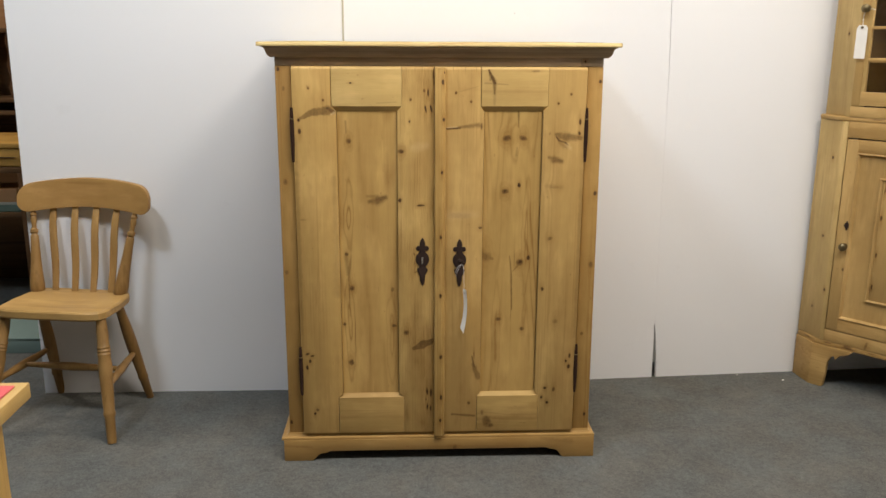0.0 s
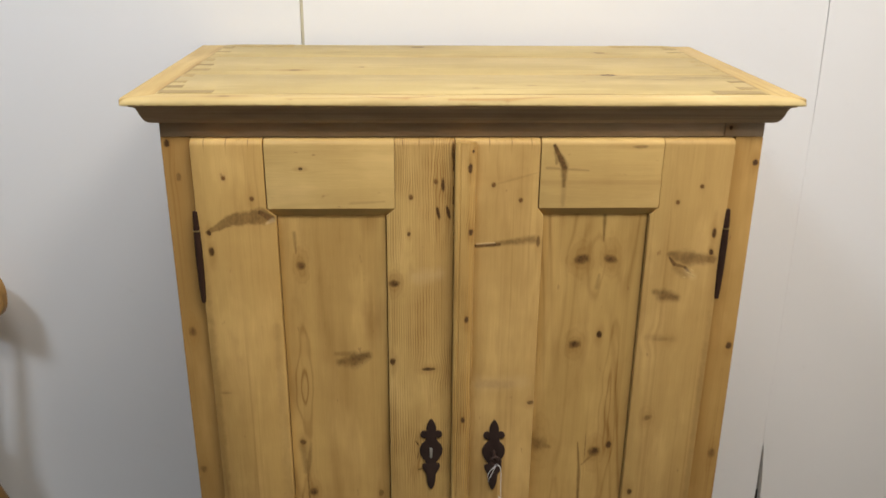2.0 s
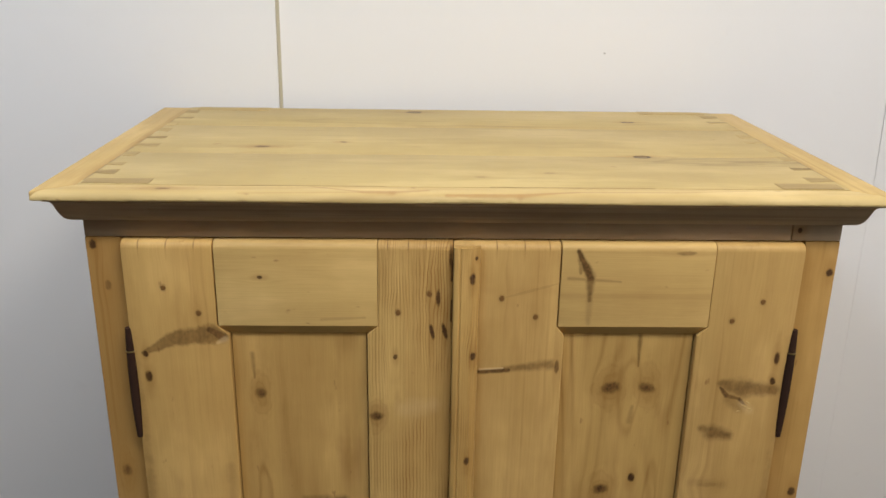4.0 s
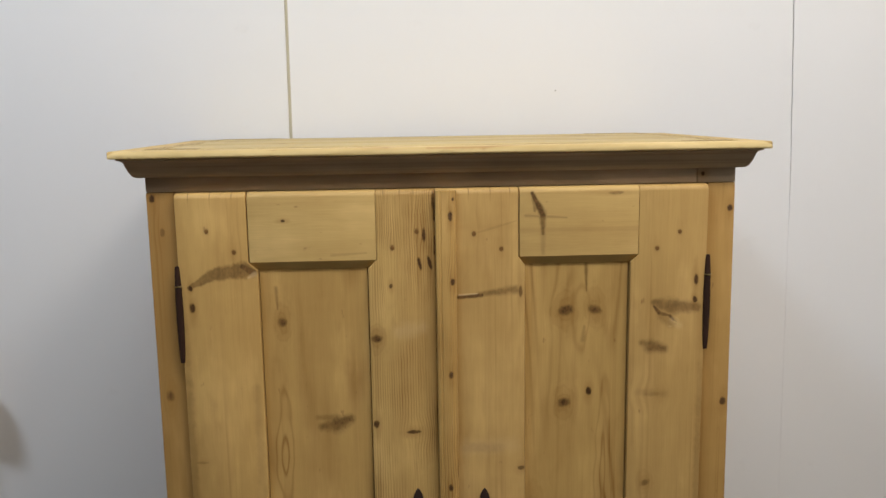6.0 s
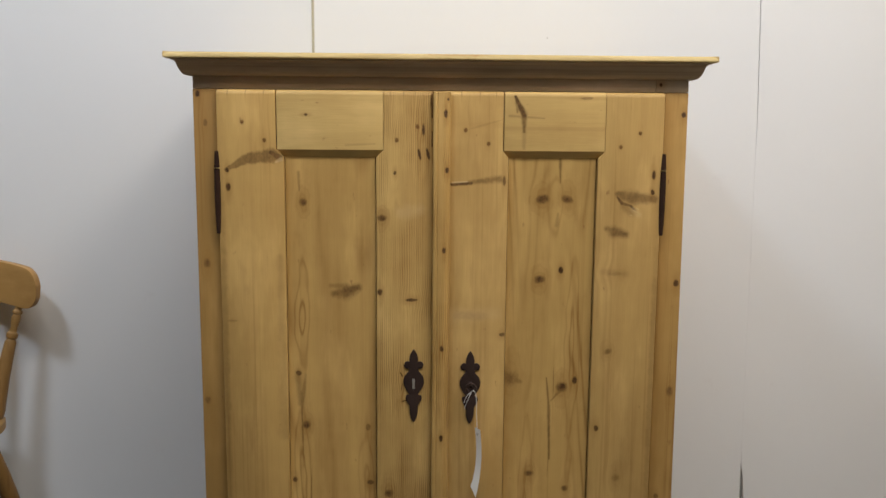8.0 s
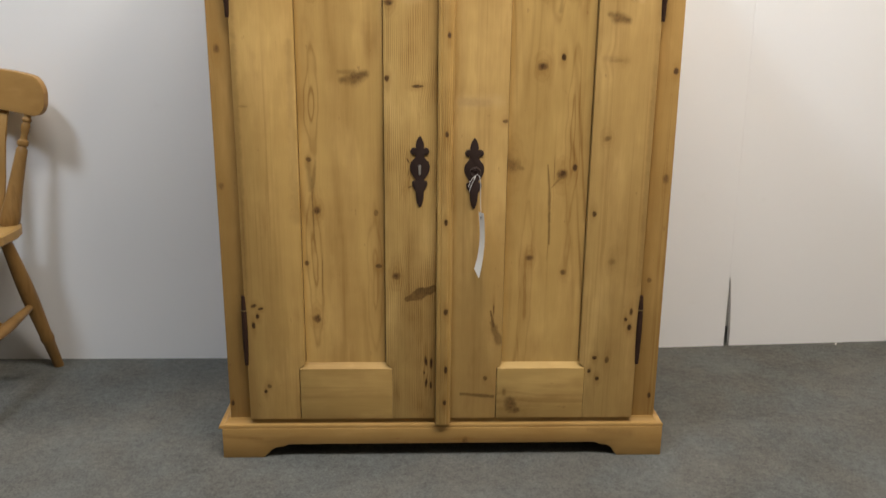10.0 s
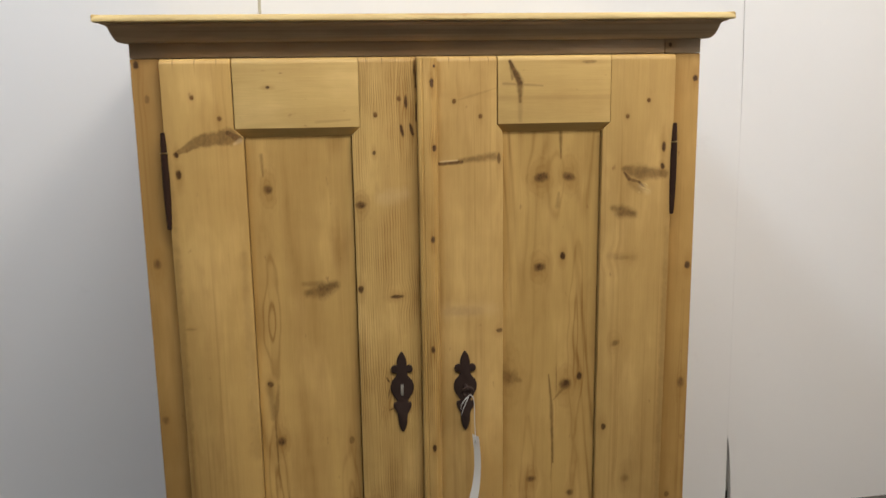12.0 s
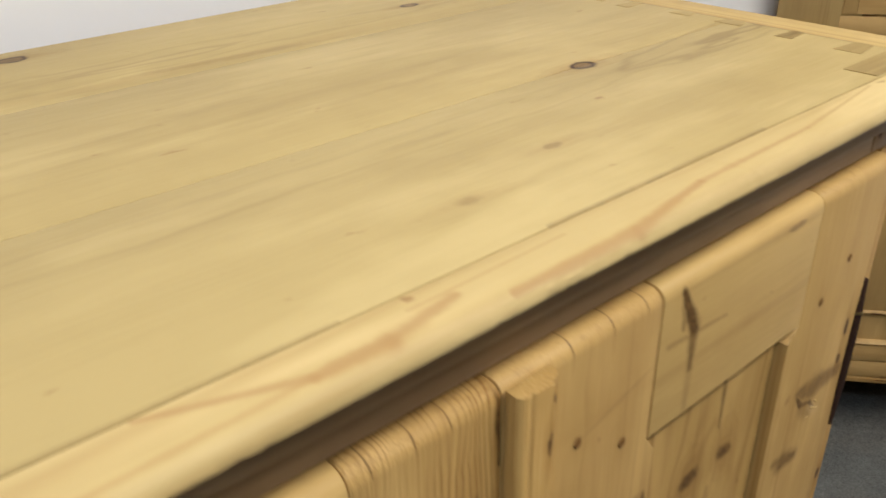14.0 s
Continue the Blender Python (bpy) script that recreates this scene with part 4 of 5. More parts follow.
# pale torn fibres below the large knot of the right stile
CHIP = pine("torn_pine", "z", seed=27, base=(0.64, 0.45, 0.22), dark=(0.42, 0.25, 0.10), lines=120)
for x, z, w, h, a in ((0.409, 1.091, 0.0060, 0.0022, -0.5), (0.418, 1.086, 0.0040, 0.0018, -0.3), (0.414, 1.097, 0.0050, 0.0014, -0.7), (0.401, 1.083, 0.0030, 0.0014, 0.2)):
    c, q = math.cos(a), math.sin(a)
    ring = [(x + u * w * c - v * h * q, z + u * w * q + v * h * c) for u, v in ((-1, 0), (-0.3, -0.8), (0.5, -0.6), (1, 0.1), (0.3, 0.9), (-0.5, 0.6))]
    part("torn_fibre", prism(ring, "y", FRONT - 0.0005, FRONT + 0.003, 0.0003, 1), CHIP, right_door, "pale torn wood fibre")

# price tag on a string
tag = thing("price_tag", "white card price tag hanging by string from the key", "tag")
cy = FRONT - 0.037
part("string", tube([(0.0645, cy + 0.003, 0.708), (0.069, cy - 0.003, 0.712), (0.0745, cy - 0.003, 0.706), (0.0765, cy - 0.002, 0.690), (0.0772, cy + 0.004, 0.660), (0.0790, cy + 0.006, 0.630), (0.0800, cy + 0.006, 0.611)], 0.0007, 6), STRING, tag)
part("string", tube([(0.0650, cy - 0.003, 0.709), (0.058, cy - 0.005, 0.704), (0.052, cy - 0.005, 0.694), (0.050, cy - 0.003, 0.684)], 0.0006, 6), STRING, tag)
part("string", tube([(0.0655, cy - 0.003, 0.708), (0.060, cy - 0.006, 0.698), (0.054, cy - 0.006, 0.684), (0.0515, cy - 0.002, 0.672)], 0.0006, 6), STRING, tag)


def card(u, v):
    a = radians(57)
    w = (u - 0.5) * 0.019
    bend = 0.006 * math.sin(v * 2.6)
    return Vector((0.0805 + w * math.cos(a) + bend - 0.011 * v * v, cy + 0.012 - w * math.sin(a) - 0.004 * v, 0.622 - 0.142 * v + 0.018 * (0.5 - u) * (1 if v > 0.5 else 0) * (v - 0.5) * 2))


part("card", slab_grid(4, 14, card, lambda u, v: 0.0009), PAPER, tag)
part("eyelet", turned([(0, 0.0030), (1, 0.0030)], (0.0790, cy + 0.0105, 0.611), (0.0812, cy + 0.0100, 0.611), 10), OLDBRASS, tag)

# ---- the kitchen chair ----
CH = pine("chair_wood", "x", seed=31, base=(0.44, 0.255, 0.105), dark=(0.28, 0.14, 0.05), lines=26, strength=0.35, rough=0.42)
CHS = pine("chair_seat_wood", "X", seed=32, base=(0.50, 0.31, 0.135), dark=(0.31, 0.165, 0.06), lines=22, strength=0.4, rough=0.42)
# Same light wood; some of the seat's shade is put into this base.
CHZ = pine("chair_turned_wood", "z", seed=33, base=(0.33, 0.19, 0.080), dark=(0.19, 0.10, 0.036), lines=60, strength=0.4, rough=0.4)
CHSL = pine("chair_slat_wood", "z", seed=34, base=(0.42, 0.25, 0.11), dark=(0.27, 0.14, 0.055), lines=40, strength=0.3, rough=0.42)
chair = thing("chair", "light brown slat-back wooden kitchen chair against the white wall", "chair", pose(-1.391, 0.340, 0, 0, 0, -9))


def seat_shape():
    bm = bmesh.new()
    rows = []
    n = 40
    for ring, (k, dz) in enumerate(((0.0, 0.0), (0.35, 0.0), (0.65, 0.0), (0.86, 0.0), (0.975, 0.0), (1.0, -0.006), (1.0, -0.027), (0.965, -0.034), (0.5, -0.034), (0.0, -0.034))):
        row = []
        for i in range(n):
            a = 2 * math.pi * i / n
            c, s = math.cos(a), math.sin(a)
            q = (abs(c) ** 6.5 + abs(s) ** 6.5) ** (-1 / 6.5)
            y = s * q * 0.150
            wide = 0.204 + 0.014 * max(0, -s) - 0.018 * max(0, s)
            if -0.2 < s * q < 0.55:
                wide += 0.006
            x = c * q * wide
            dish = -0.010 * max(0.0, 1 - ((x * k) / 0.16) ** 2) * max(0.0, 1 - ((y * k - 0.02) / 0.15) ** 2) if ring < 5 else 0
            row.append(bm.verts.new((x * k, y * k + 0.050, 0.466 + dz + dish)))
        rows.append(row)
    for lo, hi in zip(rows, rows[1:]):
        for i in range(n):
            f = [lo[i], lo[(i + 1) % n], hi[(i + 1) % n], hi[i]]
            bm.faces.new(f)
    bmesh.ops.remove_doubles(bm, verts=bm.verts[:], dist=1e-5)
    return bm


part("seat", seat_shape(), CHS, chair)
LEG = [(0, 0.0150), (0.02, 0.0165), (0.20, 0.0180), (0.225, 0.0215), (0.245, 0.0215), (0.255, 0.0195), (0.45, 0.0230), (0.62, 0.0245), (0.685, 0.0215), (0.700, 0.0240), (0.714, 0.0215), (0.728, 0.0240), (0.742, 0.0215), (0.756, 0.0240), (0.775, 0.0205), (0.87, 0.0210), (1.0, 0.0165)]
LEG_PLAIN = [(0, 0.0145), (0.2, 0.0170), (0.225, 0.0200), (0.25, 0.0195), (0.26, 0.0180), (0.55, 0.0225), (0.70, 0.0215), (1.0, 0.0150)]
feet = {}
for sx in (-1, 1):
    for name, foot, topp, prof in (("f", (0.244, -0.166), (0.183, -0.052), LEG), ("b", (0.198, 0.240), (0.168, 0.105), LEG_PLAIN)):
        nudge = 0.020 if (sx, name) == (-1, "b") else 0.0
        f, tp = Vector((sx * foot[0] + nudge * 0.7, foot[1], 0.0)), Vector((sx * topp[0] + nudge, topp[1], 0.440))
        feet[sx, name] = (f, tp)
        part("leg", turned(prof, f, tp), CHZ, chair)
SPIN = [(0, 0.008), (0.1, 0.0105), (0.5, 0.0165), (0.9, 0.0105), (1, 0.008)]
mids = []
for sx in (-1, 1):
    a = feet[sx, "f"][0].lerp(feet[sx, "f"][1], 0.44)
    b = feet[sx, "b"][0].lerp(feet[sx, "b"][1], 0.50)
    mids.append(a.lerp(b, 0.5))
    part("stretcher", turned(SPIN, a, b), CHZ, chair)
part("stretcher", turned(SPIN, mids[0], mids[1]), CHZ, chair)


def back_y(z, x):
    """The back leans and bows."""
    return 0.152 + (z - 0.46) * 0.20 + 0.024 * (1 - (x / 0.25) ** 2)


POST = [(0, 0.0235), (0.02, 0.0265), (0.10, 0.0270), (0.14, 0.0250), (0.32, 0.0200), (0.50, 0.0165), (0.62, 0.0150), (0.645, 0.0110), (0.66, 0.0150), (0.69, 0.0150), (0.705, 0.0100), (0.74, 0.0085), (0.78, 0.0115), (0.81, 0.0125), (0.84, 0.0095), (0.85, 0.0130), (0.865, 0.0130), (0.88, 0.0095), (1.0, 0.0105)]
for sx in (-1, 1):
    part("back_post", turned(POST, (sx * 0.168 - 0.012, 0.150, 0.460), (sx * 0.212 + 0.002, back_y(0.80, 0.2), 0.800)), CHZ, chair)
for x in (-0.118, -0.041, 0.034, 0.108):
    def slat(u, v, x=x):
        z = 0.460 + 0.340 * v
        bow = 0.007 * math.sin(v * 6.28)
        xx = x * (1 + 0.16 * v)
        return Vector((xx + (u - 0.5) * (0.024 + 0.005 * math.sin(v * 3.14)), back_y(z, x) - 0.006 + 0.016 * v * v + bow, z))
    part("slat", soften(slab_grid(2, 14, slat, lambda u, v: 0.009), 0.002, 2, None, 60), CHSL, chair)


def crest(u, v):
    x = -math.cos(math.pi * u)
    over = max(0.0, (abs(x) - 0.80) / 0.20)
    tall = 0.055 * math.sqrt(max(0.0, 1 - (over * 0.97) ** 2.4))
    z = 0.834 - 0.022 * x * x + tall * (2 * v - 1) + 0.004 * (1 - x * x)
    return Vector((x * 0.266 + 0.010, 0.248 + (z - 0.84) * 0.18 - 0.045 * x * x, z))


cb = slab_grid(28, 8, crest, lambda u, v: 0.022)
part("crest_rail", soften(cb, 0.006, 3, None, 50), CH, chair)

# ---- the corner cabinet ----
CC = pine("corner_wood", "z", [(0.165, 0.86, 0.003, 0.018, 1.0, 0), (0.164, 0.75, 0.004, 0.010, 0.9, 0), (0.163, 0.60, 0.0035, 0.012, 1.0, 0), (0.162, 0.47, 0.004, 0.012, 0.9, 0), (0.24, 0.407, 0.02, 0.003, 0.7, 0), (0.25, 0.62, 0.012, 0.012, 0.4, 0), (0.16, 0.46, 0.01, 0.012, 0.35, 0), (0.045, 0.52, 0.006, 0.008, 0.6, 0)], seed=41, base=(0.55, 0.36, 0.168), dark=(0.33, 0.19, 0.075), lines=45, strength=0.4)
CCP = pine("corner_post_wood", "z", [(-0.055, 0.965, 0.006, 0.007, 0.9, 0), (-0.060, 0.640, 0.007, 0.007, 0.6, 0), (-0.020, 0.420, 0.006, 0.009, 0.7, 0), (-0.075, 0.330, 0.006, 0.006, 0.5, 0), (-0.050, 1.45, 0.006, 0.008, 0.7, 0)], seed=44, base=(0.61, 0.43, 0.215), dark=(0.40, 0.25, 0.10), lines=40, strength=0.4)
CCX = pine("corner_wood_rail", "x", [(0.197, 0.02, 0.0030, 0.022, 1.0, 0), (0.193, 0.10, 0.0035, 0.030, 1.0, 0), (0.196, 0.19, 0.003, 0.022, 0.9, 0), (0.194, 0.30, 0.003, 0.03, 1.0, 0), (0.195, -0.08, 0.003, 0.02, 0.9, 0), (1.128, 0.10, 0.002, 0.03, 0.9, 0), (0.222, 0.17, 0.02, 0.006, 0.6, 10), (0.2, 0.10, 0.008, 0.02, 0.6, 0), (0.205, 0.30, 0.006, 0.02, 0.5, 0)], seed=42, base=(0.55, 0.355, 0.162), lines=40, strength=0.45)
# Dark base paints the shade inside the glazed part.
INSIDE = pine("shaded_cabinet_inside", "x", seed=43, base=(0.16, 0.10, 0.06), dark=(0.08, 0.05, 0.03))
WAY = math.degrees(math.atan2(-0.763, 0.646))
cabinet = thing("corner_cabinet", "stripped pine corner cabinet with glazed upper door and panelled lower door", "cabinet", pose(1.636, 0.575, 0, 0, 0, WAY))
W = 0.72


def cant(x0, x1, z0, z1, bevel=0.002):
    """A carcass in plan: front along local x, canted returns to the two walls behind."""
    return prism([(x0, 0), (x1, 0), (x1 + 0.108, 0.062), (x1 - 0.10, 0.40), (x0 + 0.10, 0.40), (x0 - 0.108, 0.062)], "z", z0, z1, bevel)


def canted_post(x, sx, z0, z1, mat, parent, inner=0.03):
    pts = [(x, 0.0), (x - sx * inner, 0.0), (x - sx * inner, 0.02), (x - sx * 0.005, 0.022), (x + sx * 0.112, 0.082), (x + sx * 0.122, 0.066)]
    return part("corner_post", prism(pts, "z", z0, z1, 0.0015), mat, parent)


for x, sx in ((-0.018, -1), (W + 0.018, 1)):
    canted_post(x, sx, 0.204, 1.115, CCP, cabinet, 0.018)
    canted_post(x + (-sx) * 0.016, sx, 1.134, 2.06, CCP, cabinet, 0.045)
part("front_rail", box(0.0005, W - 0.0005, 0.0, 0.02, 1.052, 1.115, 0.001), CCX, cabinet)
part("front_rail", box(0.0005, W - 0.0005, 0.0, 0.02, 0.204, 0.254, 0.001), CCX, cabinet)
part("waist_moulding", cant(-0.035, W + 0.035, 1.1155, 1.1335, 0.005), CCX, cabinet)
part("base_moulding", cant(-0.030, W + 0.030, 0.183, 0.2035, 0.005), CCX, cabinet)
# Near-black block inside the lower part paints the shade in the door gaps.
part("carcass", prism([(0.03, 0.03), (W - 0.03, 0.03), (W - 0.02, 0.12), (W - 0.15, 0.40), (0.15, 0.40), (0.02, 0.12)], "z", 0.204, 1.115, 0), GAP_SHADE, cabinet)
part("cornice", cant(-0.04, W + 0.04, 2.061, 2.12, 0.012), CCX, cabinet)


def bracket(sx):
    o = -0.040 if sx < 0 else W + 0.040
    pts = [(0, 0), (0, 0.1825), (0.165, 0.1825), (0.150, 0.168), (0.132, 0.158), (0.118, 0.156), (0.106, 0.142), (0.098, 0.132), (0.092, 0.146), (0.078, 0.138), (0.066, 0.112), (0.064, 0.065), (0.059, 0.02), (0.055, 0)]
    front = prism([(o - sx * a, b) for a, b in pts], "y", -0.004, 0.020, 0.0015)
    a, c = (o, -0.004), (o + sx * 0.102, 0.064)
    side = prism([a, c, (c[0] - sx * 0.014, c[1] + 0.012), (a[0] - sx * 0.004, 0.0204)], "z", 0, 0.1825, 0.0012)
    part("bracket_foot", join(front, side), CCX, cabinet)


bracket(-1)
bracket(1)


def framed(parent, x0, x1, z0, z1, stile_w, rail_w, y=-0.002):
    """Door frame pieces, front at y."""
    part("stile", box(x0, x0 + stile_w, y, y + 0.022, z0, z1, 0.0012), CC, parent)
    part("stile", box(x1 - stile_w, x1, y, y + 0.022, z0, z1, 0.0012), CC, parent)
    part("rail", box(x0 + stile_w + 0.0003, x1 - stile_w - 0.0003, y, y + 0.022, z1 - rail_w, z1, 0.0012), CCX, parent)
    part("rail", box(x0 + stile_w + 0.0003, x1 - stile_w - 0.0003, y, y + 0.022, z0, z0 + rail_w, 0.0012), CCX, parent)


def moulded_frame(parent, x0, x1, z0, z1, w, y0, y1, name):
    """A mitred moulding round an opening."""
    bm = bmesh.new()
    rows = [[bm.verts.new((px, py, pz)) for px, pz in ((x0 + o, z0 + o), (x1 - o, z0 + o), (x1 - o, z1 - o), (x0 + o, z1 - o))] for o, py in ((0, y1), (0, y0), (w * 0.35, y0 - 0.002), (w * 0.6, y0 + 0.001), (w, y1))]
    for lo, hi in zip(rows, rows[1:]):
        for i in range(4):
            bm.faces.new((lo[i], lo[(i + 1) % 4], hi[(i + 1) % 4], hi[i]))
    return part(name, bm, CC, parent)


lower = part("door", box(0.0480, W - 0.0480, 0.008, 0.014, 0.300, 0.996, 0), CC, cabinet, "panelled lower pine door")
framed(lower, 0.0042, W - 0.0042, 0.2580, 1.0465, 0.0433, 0.0505)
moulded_frame(lower, 0.0478, W - 0.0478, 0.3098, 0.9957, 0.012, -0.004, 0.008, "panel_moulding")
moulded_frame(lower, 0.142, W - 0.142, 0.404, 0.906, 0.014, -0.001, 0.0085, "panel_moulding")
part("panel", box(0.156, W - 0.156, 0.003, 0.0085, 0.414, 0.892, 0.001), CC, lower)
part("keyhole_plate", prism([(0.040, 0.722), (0.052, 0.702), (0.040, 0.680), (0.028, 0.702)], "y", -0.0045, -0.0015, 0.0008), IRON, lower, "dark diamond keyhole plate")
KNOB = [(0, 0.013), (0.12, 0.013), (0.16, 0.006), (0.42, 0.006), (0.5, 0.011), (0.65, 0.016), (0.82, 0.015), (0.94, 0.009), (1, 0.002)]
part("knob", turned(KNOB, (0.041, -0.002, 0.616), (0.041, -0.036, 0.616)), OLDBRASS, lower, "round brass knob")

upper = part("door", box(0.0, 0.030, -0.004, 0.018, 1.179, 1.96, 0.0012), CC, cabinet, "glazed upper pine door")
part("stile", box(W - 0.030, W, -0.004, 0.018, 1.179, 1.96, 0.0012), CC, upper)
part("rail", box(0.0303, W - 0.0303, -0.004, 0.018, 1.179, 1.231, 0.0012), CCX, upper)
part("rail", box(0.0303, W - 0.0303, -0.004, 0.018, 1.90, 1.96, 0.0012), CCX, upper)
for z in (1.354, 1.472, 1.60, 1.74):
    part("glazing_bar", box(0.0305, W - 0.0305, 0.002, 0.014, z - 0.006, z + 0.006, 0.002), CCX, upper)
pane = part("pane", box(0.0303, W - 0.0303, 0.0145, 0.0170, 1.2315, 1.8995, 0), GLASS, upper)
pane.visible_shadow = False
part("front_rail", box(-0.003, W + 0.003, -0.001, 0.018, 1.134, 1.1735, 0.001), CCX, cabinet)
part("front_rail", box(-0.003, W + 0.003, -0.001, 0.018, 1.963, 2.06, 0.001), CCX, cabinet)
# Back boards, darkened by colour to stand for the dim interior.
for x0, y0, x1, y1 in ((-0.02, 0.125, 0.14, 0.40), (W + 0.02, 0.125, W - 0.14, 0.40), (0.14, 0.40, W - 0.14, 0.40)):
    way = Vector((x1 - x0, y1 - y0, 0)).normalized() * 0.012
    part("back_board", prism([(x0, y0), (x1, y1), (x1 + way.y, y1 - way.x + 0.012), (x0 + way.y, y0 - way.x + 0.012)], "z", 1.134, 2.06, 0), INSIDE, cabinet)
for z in (1.35, 1.60):
    part("shelf", prism([(0.0, 0.05), (W, 0.05), (W - 0.01, 0.13), (W - 0.15, 0.385), (0.15, 0.385), (0.01, 0.13)], "z", z - 0.008, z + 0.008, 0.001), CCX, cabinet)
part("knob", turned(KNOB, (0.021, -0.004, 1.543), (0.021, -0.038, 1.543)), OLDBRASS, upper, "dark brass knob")

tag2 = thing("price_tag", "white card price tag hanging from the cabinet knob", "tag", cabinet.matrix_basis.copy())
part("string", tube([(0.021, -0.020, 1.537), (0.017, -0.022, 1.520), (0.014, -0.018, 1.500), (0.0125, -0.014, 1.474)], 0.0012, 6), STRING, tag2)
part("string", tube([(0.024, -0.020, 1.537), (0.043, -0.024, 1.541), (0.058, -0.022, 1.536)], 0.0012, 6), STRING, tag2)
part("card", prism([(-0.007, 1.357), (0.034, 1.357), (0.034, 1.469), (0.026, 1.482), (0.000, 1.482), (-0.007, 1.469)], "y", -0.0155, -0.0145, 0), PAPER, tag2)
part("eyelet", turned([(0, 0.0055), (1, 0.0055)], (0.0130, -0.0165, 1.473), (0.0130, -0.0140, 1.473), 12), OLDBRASS, tag2)

# ---- the table corner ----
TB = pine("table_wood", "y", seed=51, base=(0.62, 0.42, 0.19), dark=(0.42, 0.24, 0.09), lines=26)
TBZ = pine("table_leg_wood", "z", seed=52, base=(0.58, 0.38, 0.16))
table = thing("table", "pale pine table with thick top", "table", pose(-0.866, -1.086, 0))
part("tabletop", box(-0.90, 0.0, -0.75, 0.0, 0.716, 0.750, 0.004), TB, table)
for x in (-0.86, -0.10):
    for y in (-0.71, -0.09):
        part("leg", prism([(x - 0.002, y), (x + 0.053, y), (x + 0.053, y + 0.055), (x - 0.002, y + 0.055)], "z", 0, 0.7155, 0.004), TBZ, table)
part("apron", box(-0.80, -0.105, -0.066, -0.048, 0.62, 0.7155, 0.001), TBZ, table)
part("apron", box(-0.07, -0.052, -0.65, -0.095, 0.62, 0.7155, 0.001), TBZ, table)
RED = plain("red_cloth", (0.62, 0.10, 0.10), 0.8, vary=0.2, scale=120)
red = link_mesh("paper_sheet", box(-1.20, -0.884, -1.60, -1.112, 0.7505, 0.7535, 0.001), RED)
tagged(red, "flat red sheet lying on the pine table", "paper")

# ---- beyond the end of the partition ----
BROWN = pine("dark_stained_wood", "x", seed=61, base=(0.165, 0.088, 0.048), dark=(0.055, 0.028, 0.016), lines=40, rough=0.4)
BROWNZ = pine("dark_stained_upright", "z", seed=62, base=(0.13, 0.066, 0.036), dark=(0.055, 0.028, 0.016), lines=40, rough=0.4)
PINEX = pine("desk_pine", "x", seed=63, base=(0.66, 0.37, 0.11), lines=40)
desk = thing("desk", "pine-topped desk with one drawer and dark legs", "desk", pose(-2.62, 1.62, 0))
part("desktop", box(-0.62, 0.62, -0.006, 0.52, 0.882, 0.905, 0.004), PINEX, desk)
part("side_panel", box(-0.60, 0.60, 0.012, 0.50, 0.786, 0.8815, 0.002), PINEX, desk)
for x0, x1 in ((-0.58, -0.012), (0.012, 0.58)):
    drawer = part("drawer", box(x0, x1, 0.0, 0.012, 0.790, 0.876, 0.003), PINEX, desk)
    part("drawer_pull", box((x0 + x1) / 2 + 0.10, (x0 + x1) / 2 + 0.25, -0.007, 0.0, 0.832, 0.836, 0.001), IRON, drawer)
part("under_rail", box(-0.60, 0.60, 0.0, 0.03, 0.755, 0.7855, 0.002), BROWN, desk)
for x in (-0.57, 0.57):
    for y in (0.03, 0.47):
        part("leg", turned([(0, 0.018), (0.1, 0.026), (0.5, 0.03), (0.8, 0.022), (1, 0.03)], (x, y, 0), (x, y, 0.755)), BROWNZ, desk)
part("lower_shelf", box(-0.56, 0.56, 0.04, 0.46, 0.52, 0.545, 0.002), BROWN, desk)
hutch = thing("dresser", "dark stained wooden dresser with turned posts", "dresser", pose(-2.75, 2.35, 0))
part("base", box(-0.75, 0.75, 0.0, 0.45, 0.0, 0.80, 0.004), BROWN, hutch)
part("back_panel", box(-0.75, 0.75, 0.38, 0.42, 0.80, 1.46, 0.002), BROWN, hutch)
for z in (0.985, 1.06, 1.46):
    part("shelf", box(-0.75, 0.75, 0.10, 0.3795, z - 0.012, z + 0.012, 0.003), BROWN, hutch)
for x in (-0.70, -0.35, 0.0, 0.2, 0.33, 0.46):
    part("turned_post", turned([(0, 0.02), (0.15, 0.03), (0.3, 0.015), (0.5, 0.028), (0.7, 0.014), (0.85, 0.026), (1, 0.018)], (x, 0.13, 1.072), (x, 0.13, 1.448)), BROWNZ, hutch)
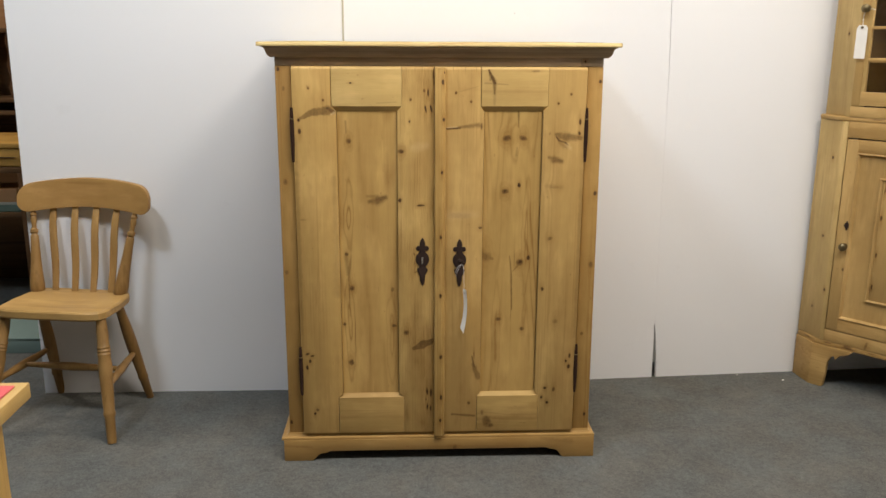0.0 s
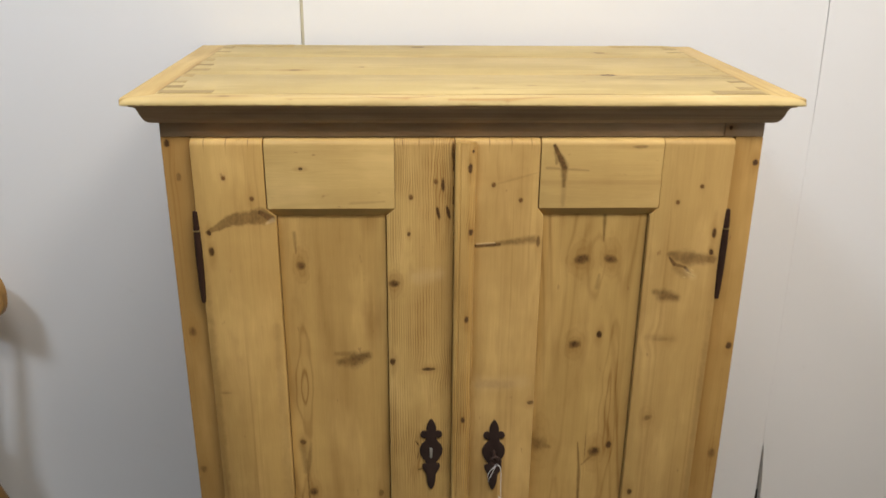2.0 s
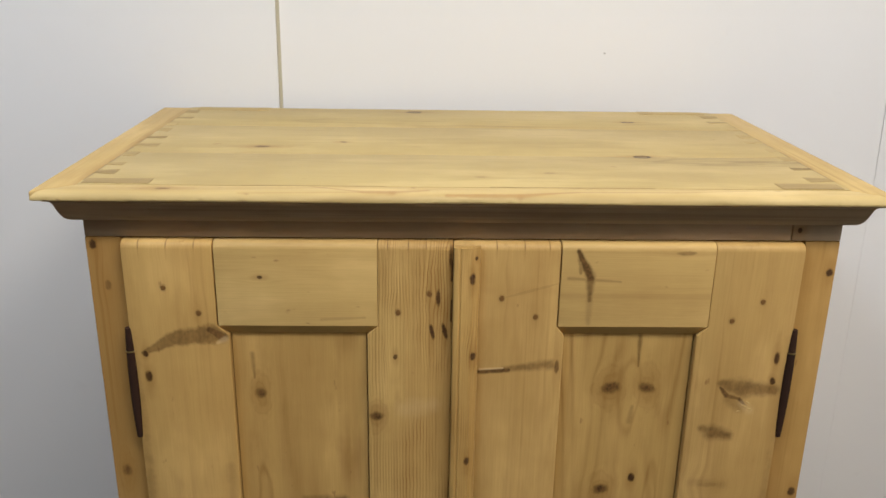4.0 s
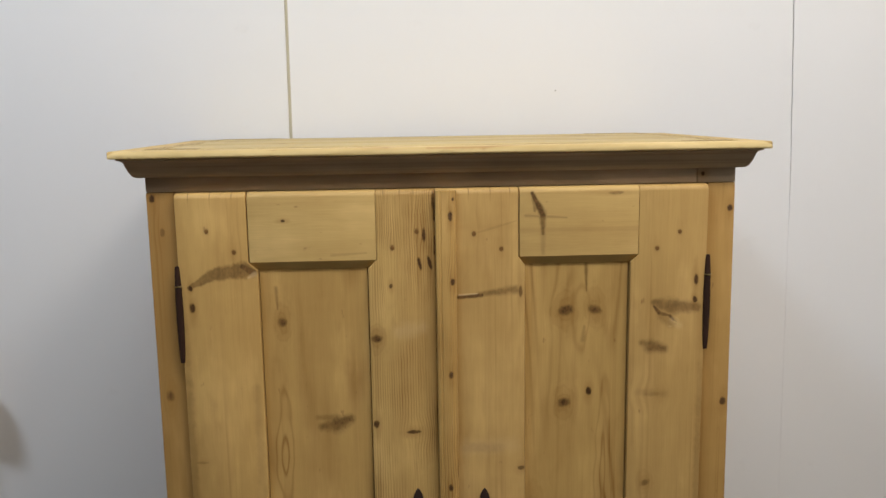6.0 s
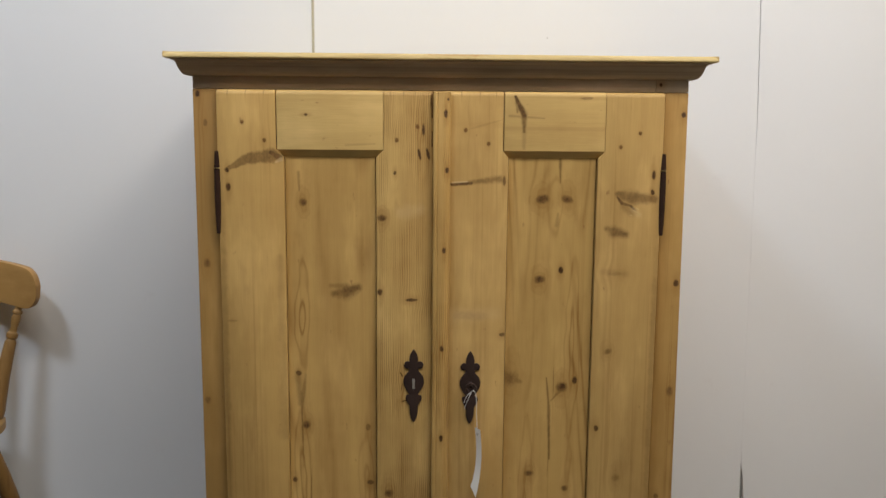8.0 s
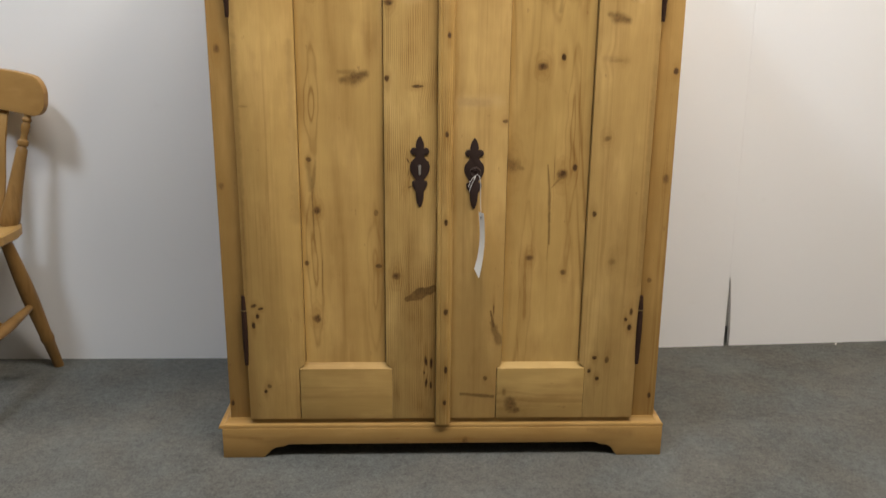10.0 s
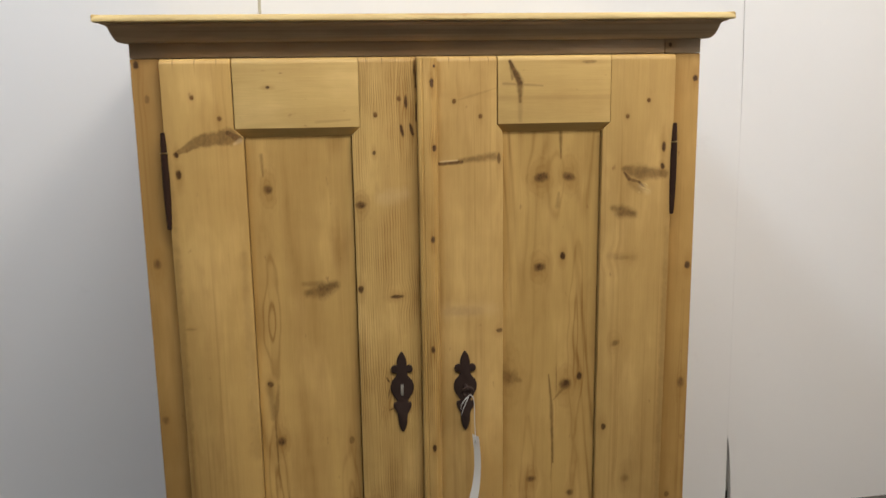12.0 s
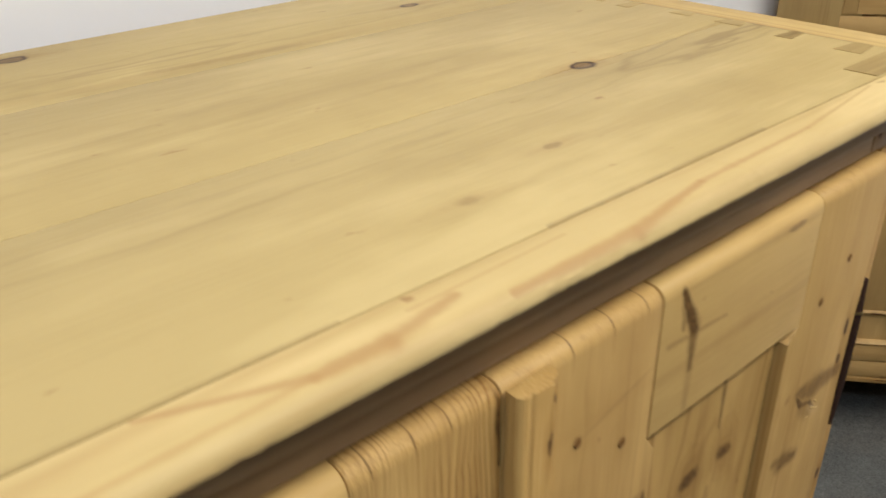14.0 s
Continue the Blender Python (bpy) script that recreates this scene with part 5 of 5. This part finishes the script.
chest = thing("wooden_box", "orange-brown wooden box standing on the dresser", "box", pose(-2.75, 2.48, 1.472))
part("body", box(-0.6, 0.62, 0.0, 0.25, 0.0, 0.42, 0.004), pine("reddish_wood", "x", seed=64, base=(0.46, 0.24, 0.13), dark=(0.30, 0.13, 0.06)), chest)
part("lid", box(-0.61, 0.63, -0.01, 0.26, 0.4205, 0.45, 0.004), BROWN, chest)
part("leg_panel", box(0.545, 0.60, 0.0, 0.03, 0.0, 0.7545, 0.002), BROWNZ, desk)
z = 0.5455
for w, h, c, says in ((0.15, 0.036, (0.10, 0.15, 0.11), "dark green"), (0.16, 0.014, (0.45, 0.42, 0.34), "cream"), (0.14, 0.070, (0.42, 0.20, 0.07), "brown")):
    bk = thing("book", says + " closed book in a pile on the desk's shelf", "book", pose(-2.62 + 0.37, 1.67, z), "books in the pile")
    part("cover", box(-w, w, 0.0, 0.2, 0.0, h, 0.002), plain("book_cover", c, 0.6), bk)
    part("pages", box(-w + 0.004, w - 0.004, -0.0015, 0.1, 0.004, h - 0.004, 0), plain("book_pages", tuple(0.9 * k + 0.02 for k in c), 0.8), bk)
    z += h + 0.0005
crate = thing("storage_box", "low pale green box on the carpet", "box", pose(-2.02, 1.06, 0))
GREEN = plain("pale_green_card", (0.20, 0.27, 0.23), 0.7, vary=0.15)
part("body", box(-0.35, 0.30, 0.0, 0.40, 0.0, 0.066, 0.004), GREEN, crate)
part("lid", box(-0.355, 0.305, -0.005, 0.405, 0.0665, 0.075, 0.003), GREEN, crate)

# two scraps of paper on the carpet
for x, y, a in ((1.511, 0.632, 0.4), (1.335, 0.698, 1.3)):
    ring = [(x + 0.0045 * r * math.cos(a + k * 1.2566), y + 0.004 * r * math.sin(a + k * 1.2566)) for k, r in enumerate((1.0, 0.6, 1.1, 0.8, 0.7))]
    scrap = link_mesh("paper_scrap", prism(ring, "z", 0.0, 0.003, 0.0005, 1), PAPER)
    tagged(scrap, "tiny white paper scrap lying on the carpet", "scrap", "scraps on the carpet")
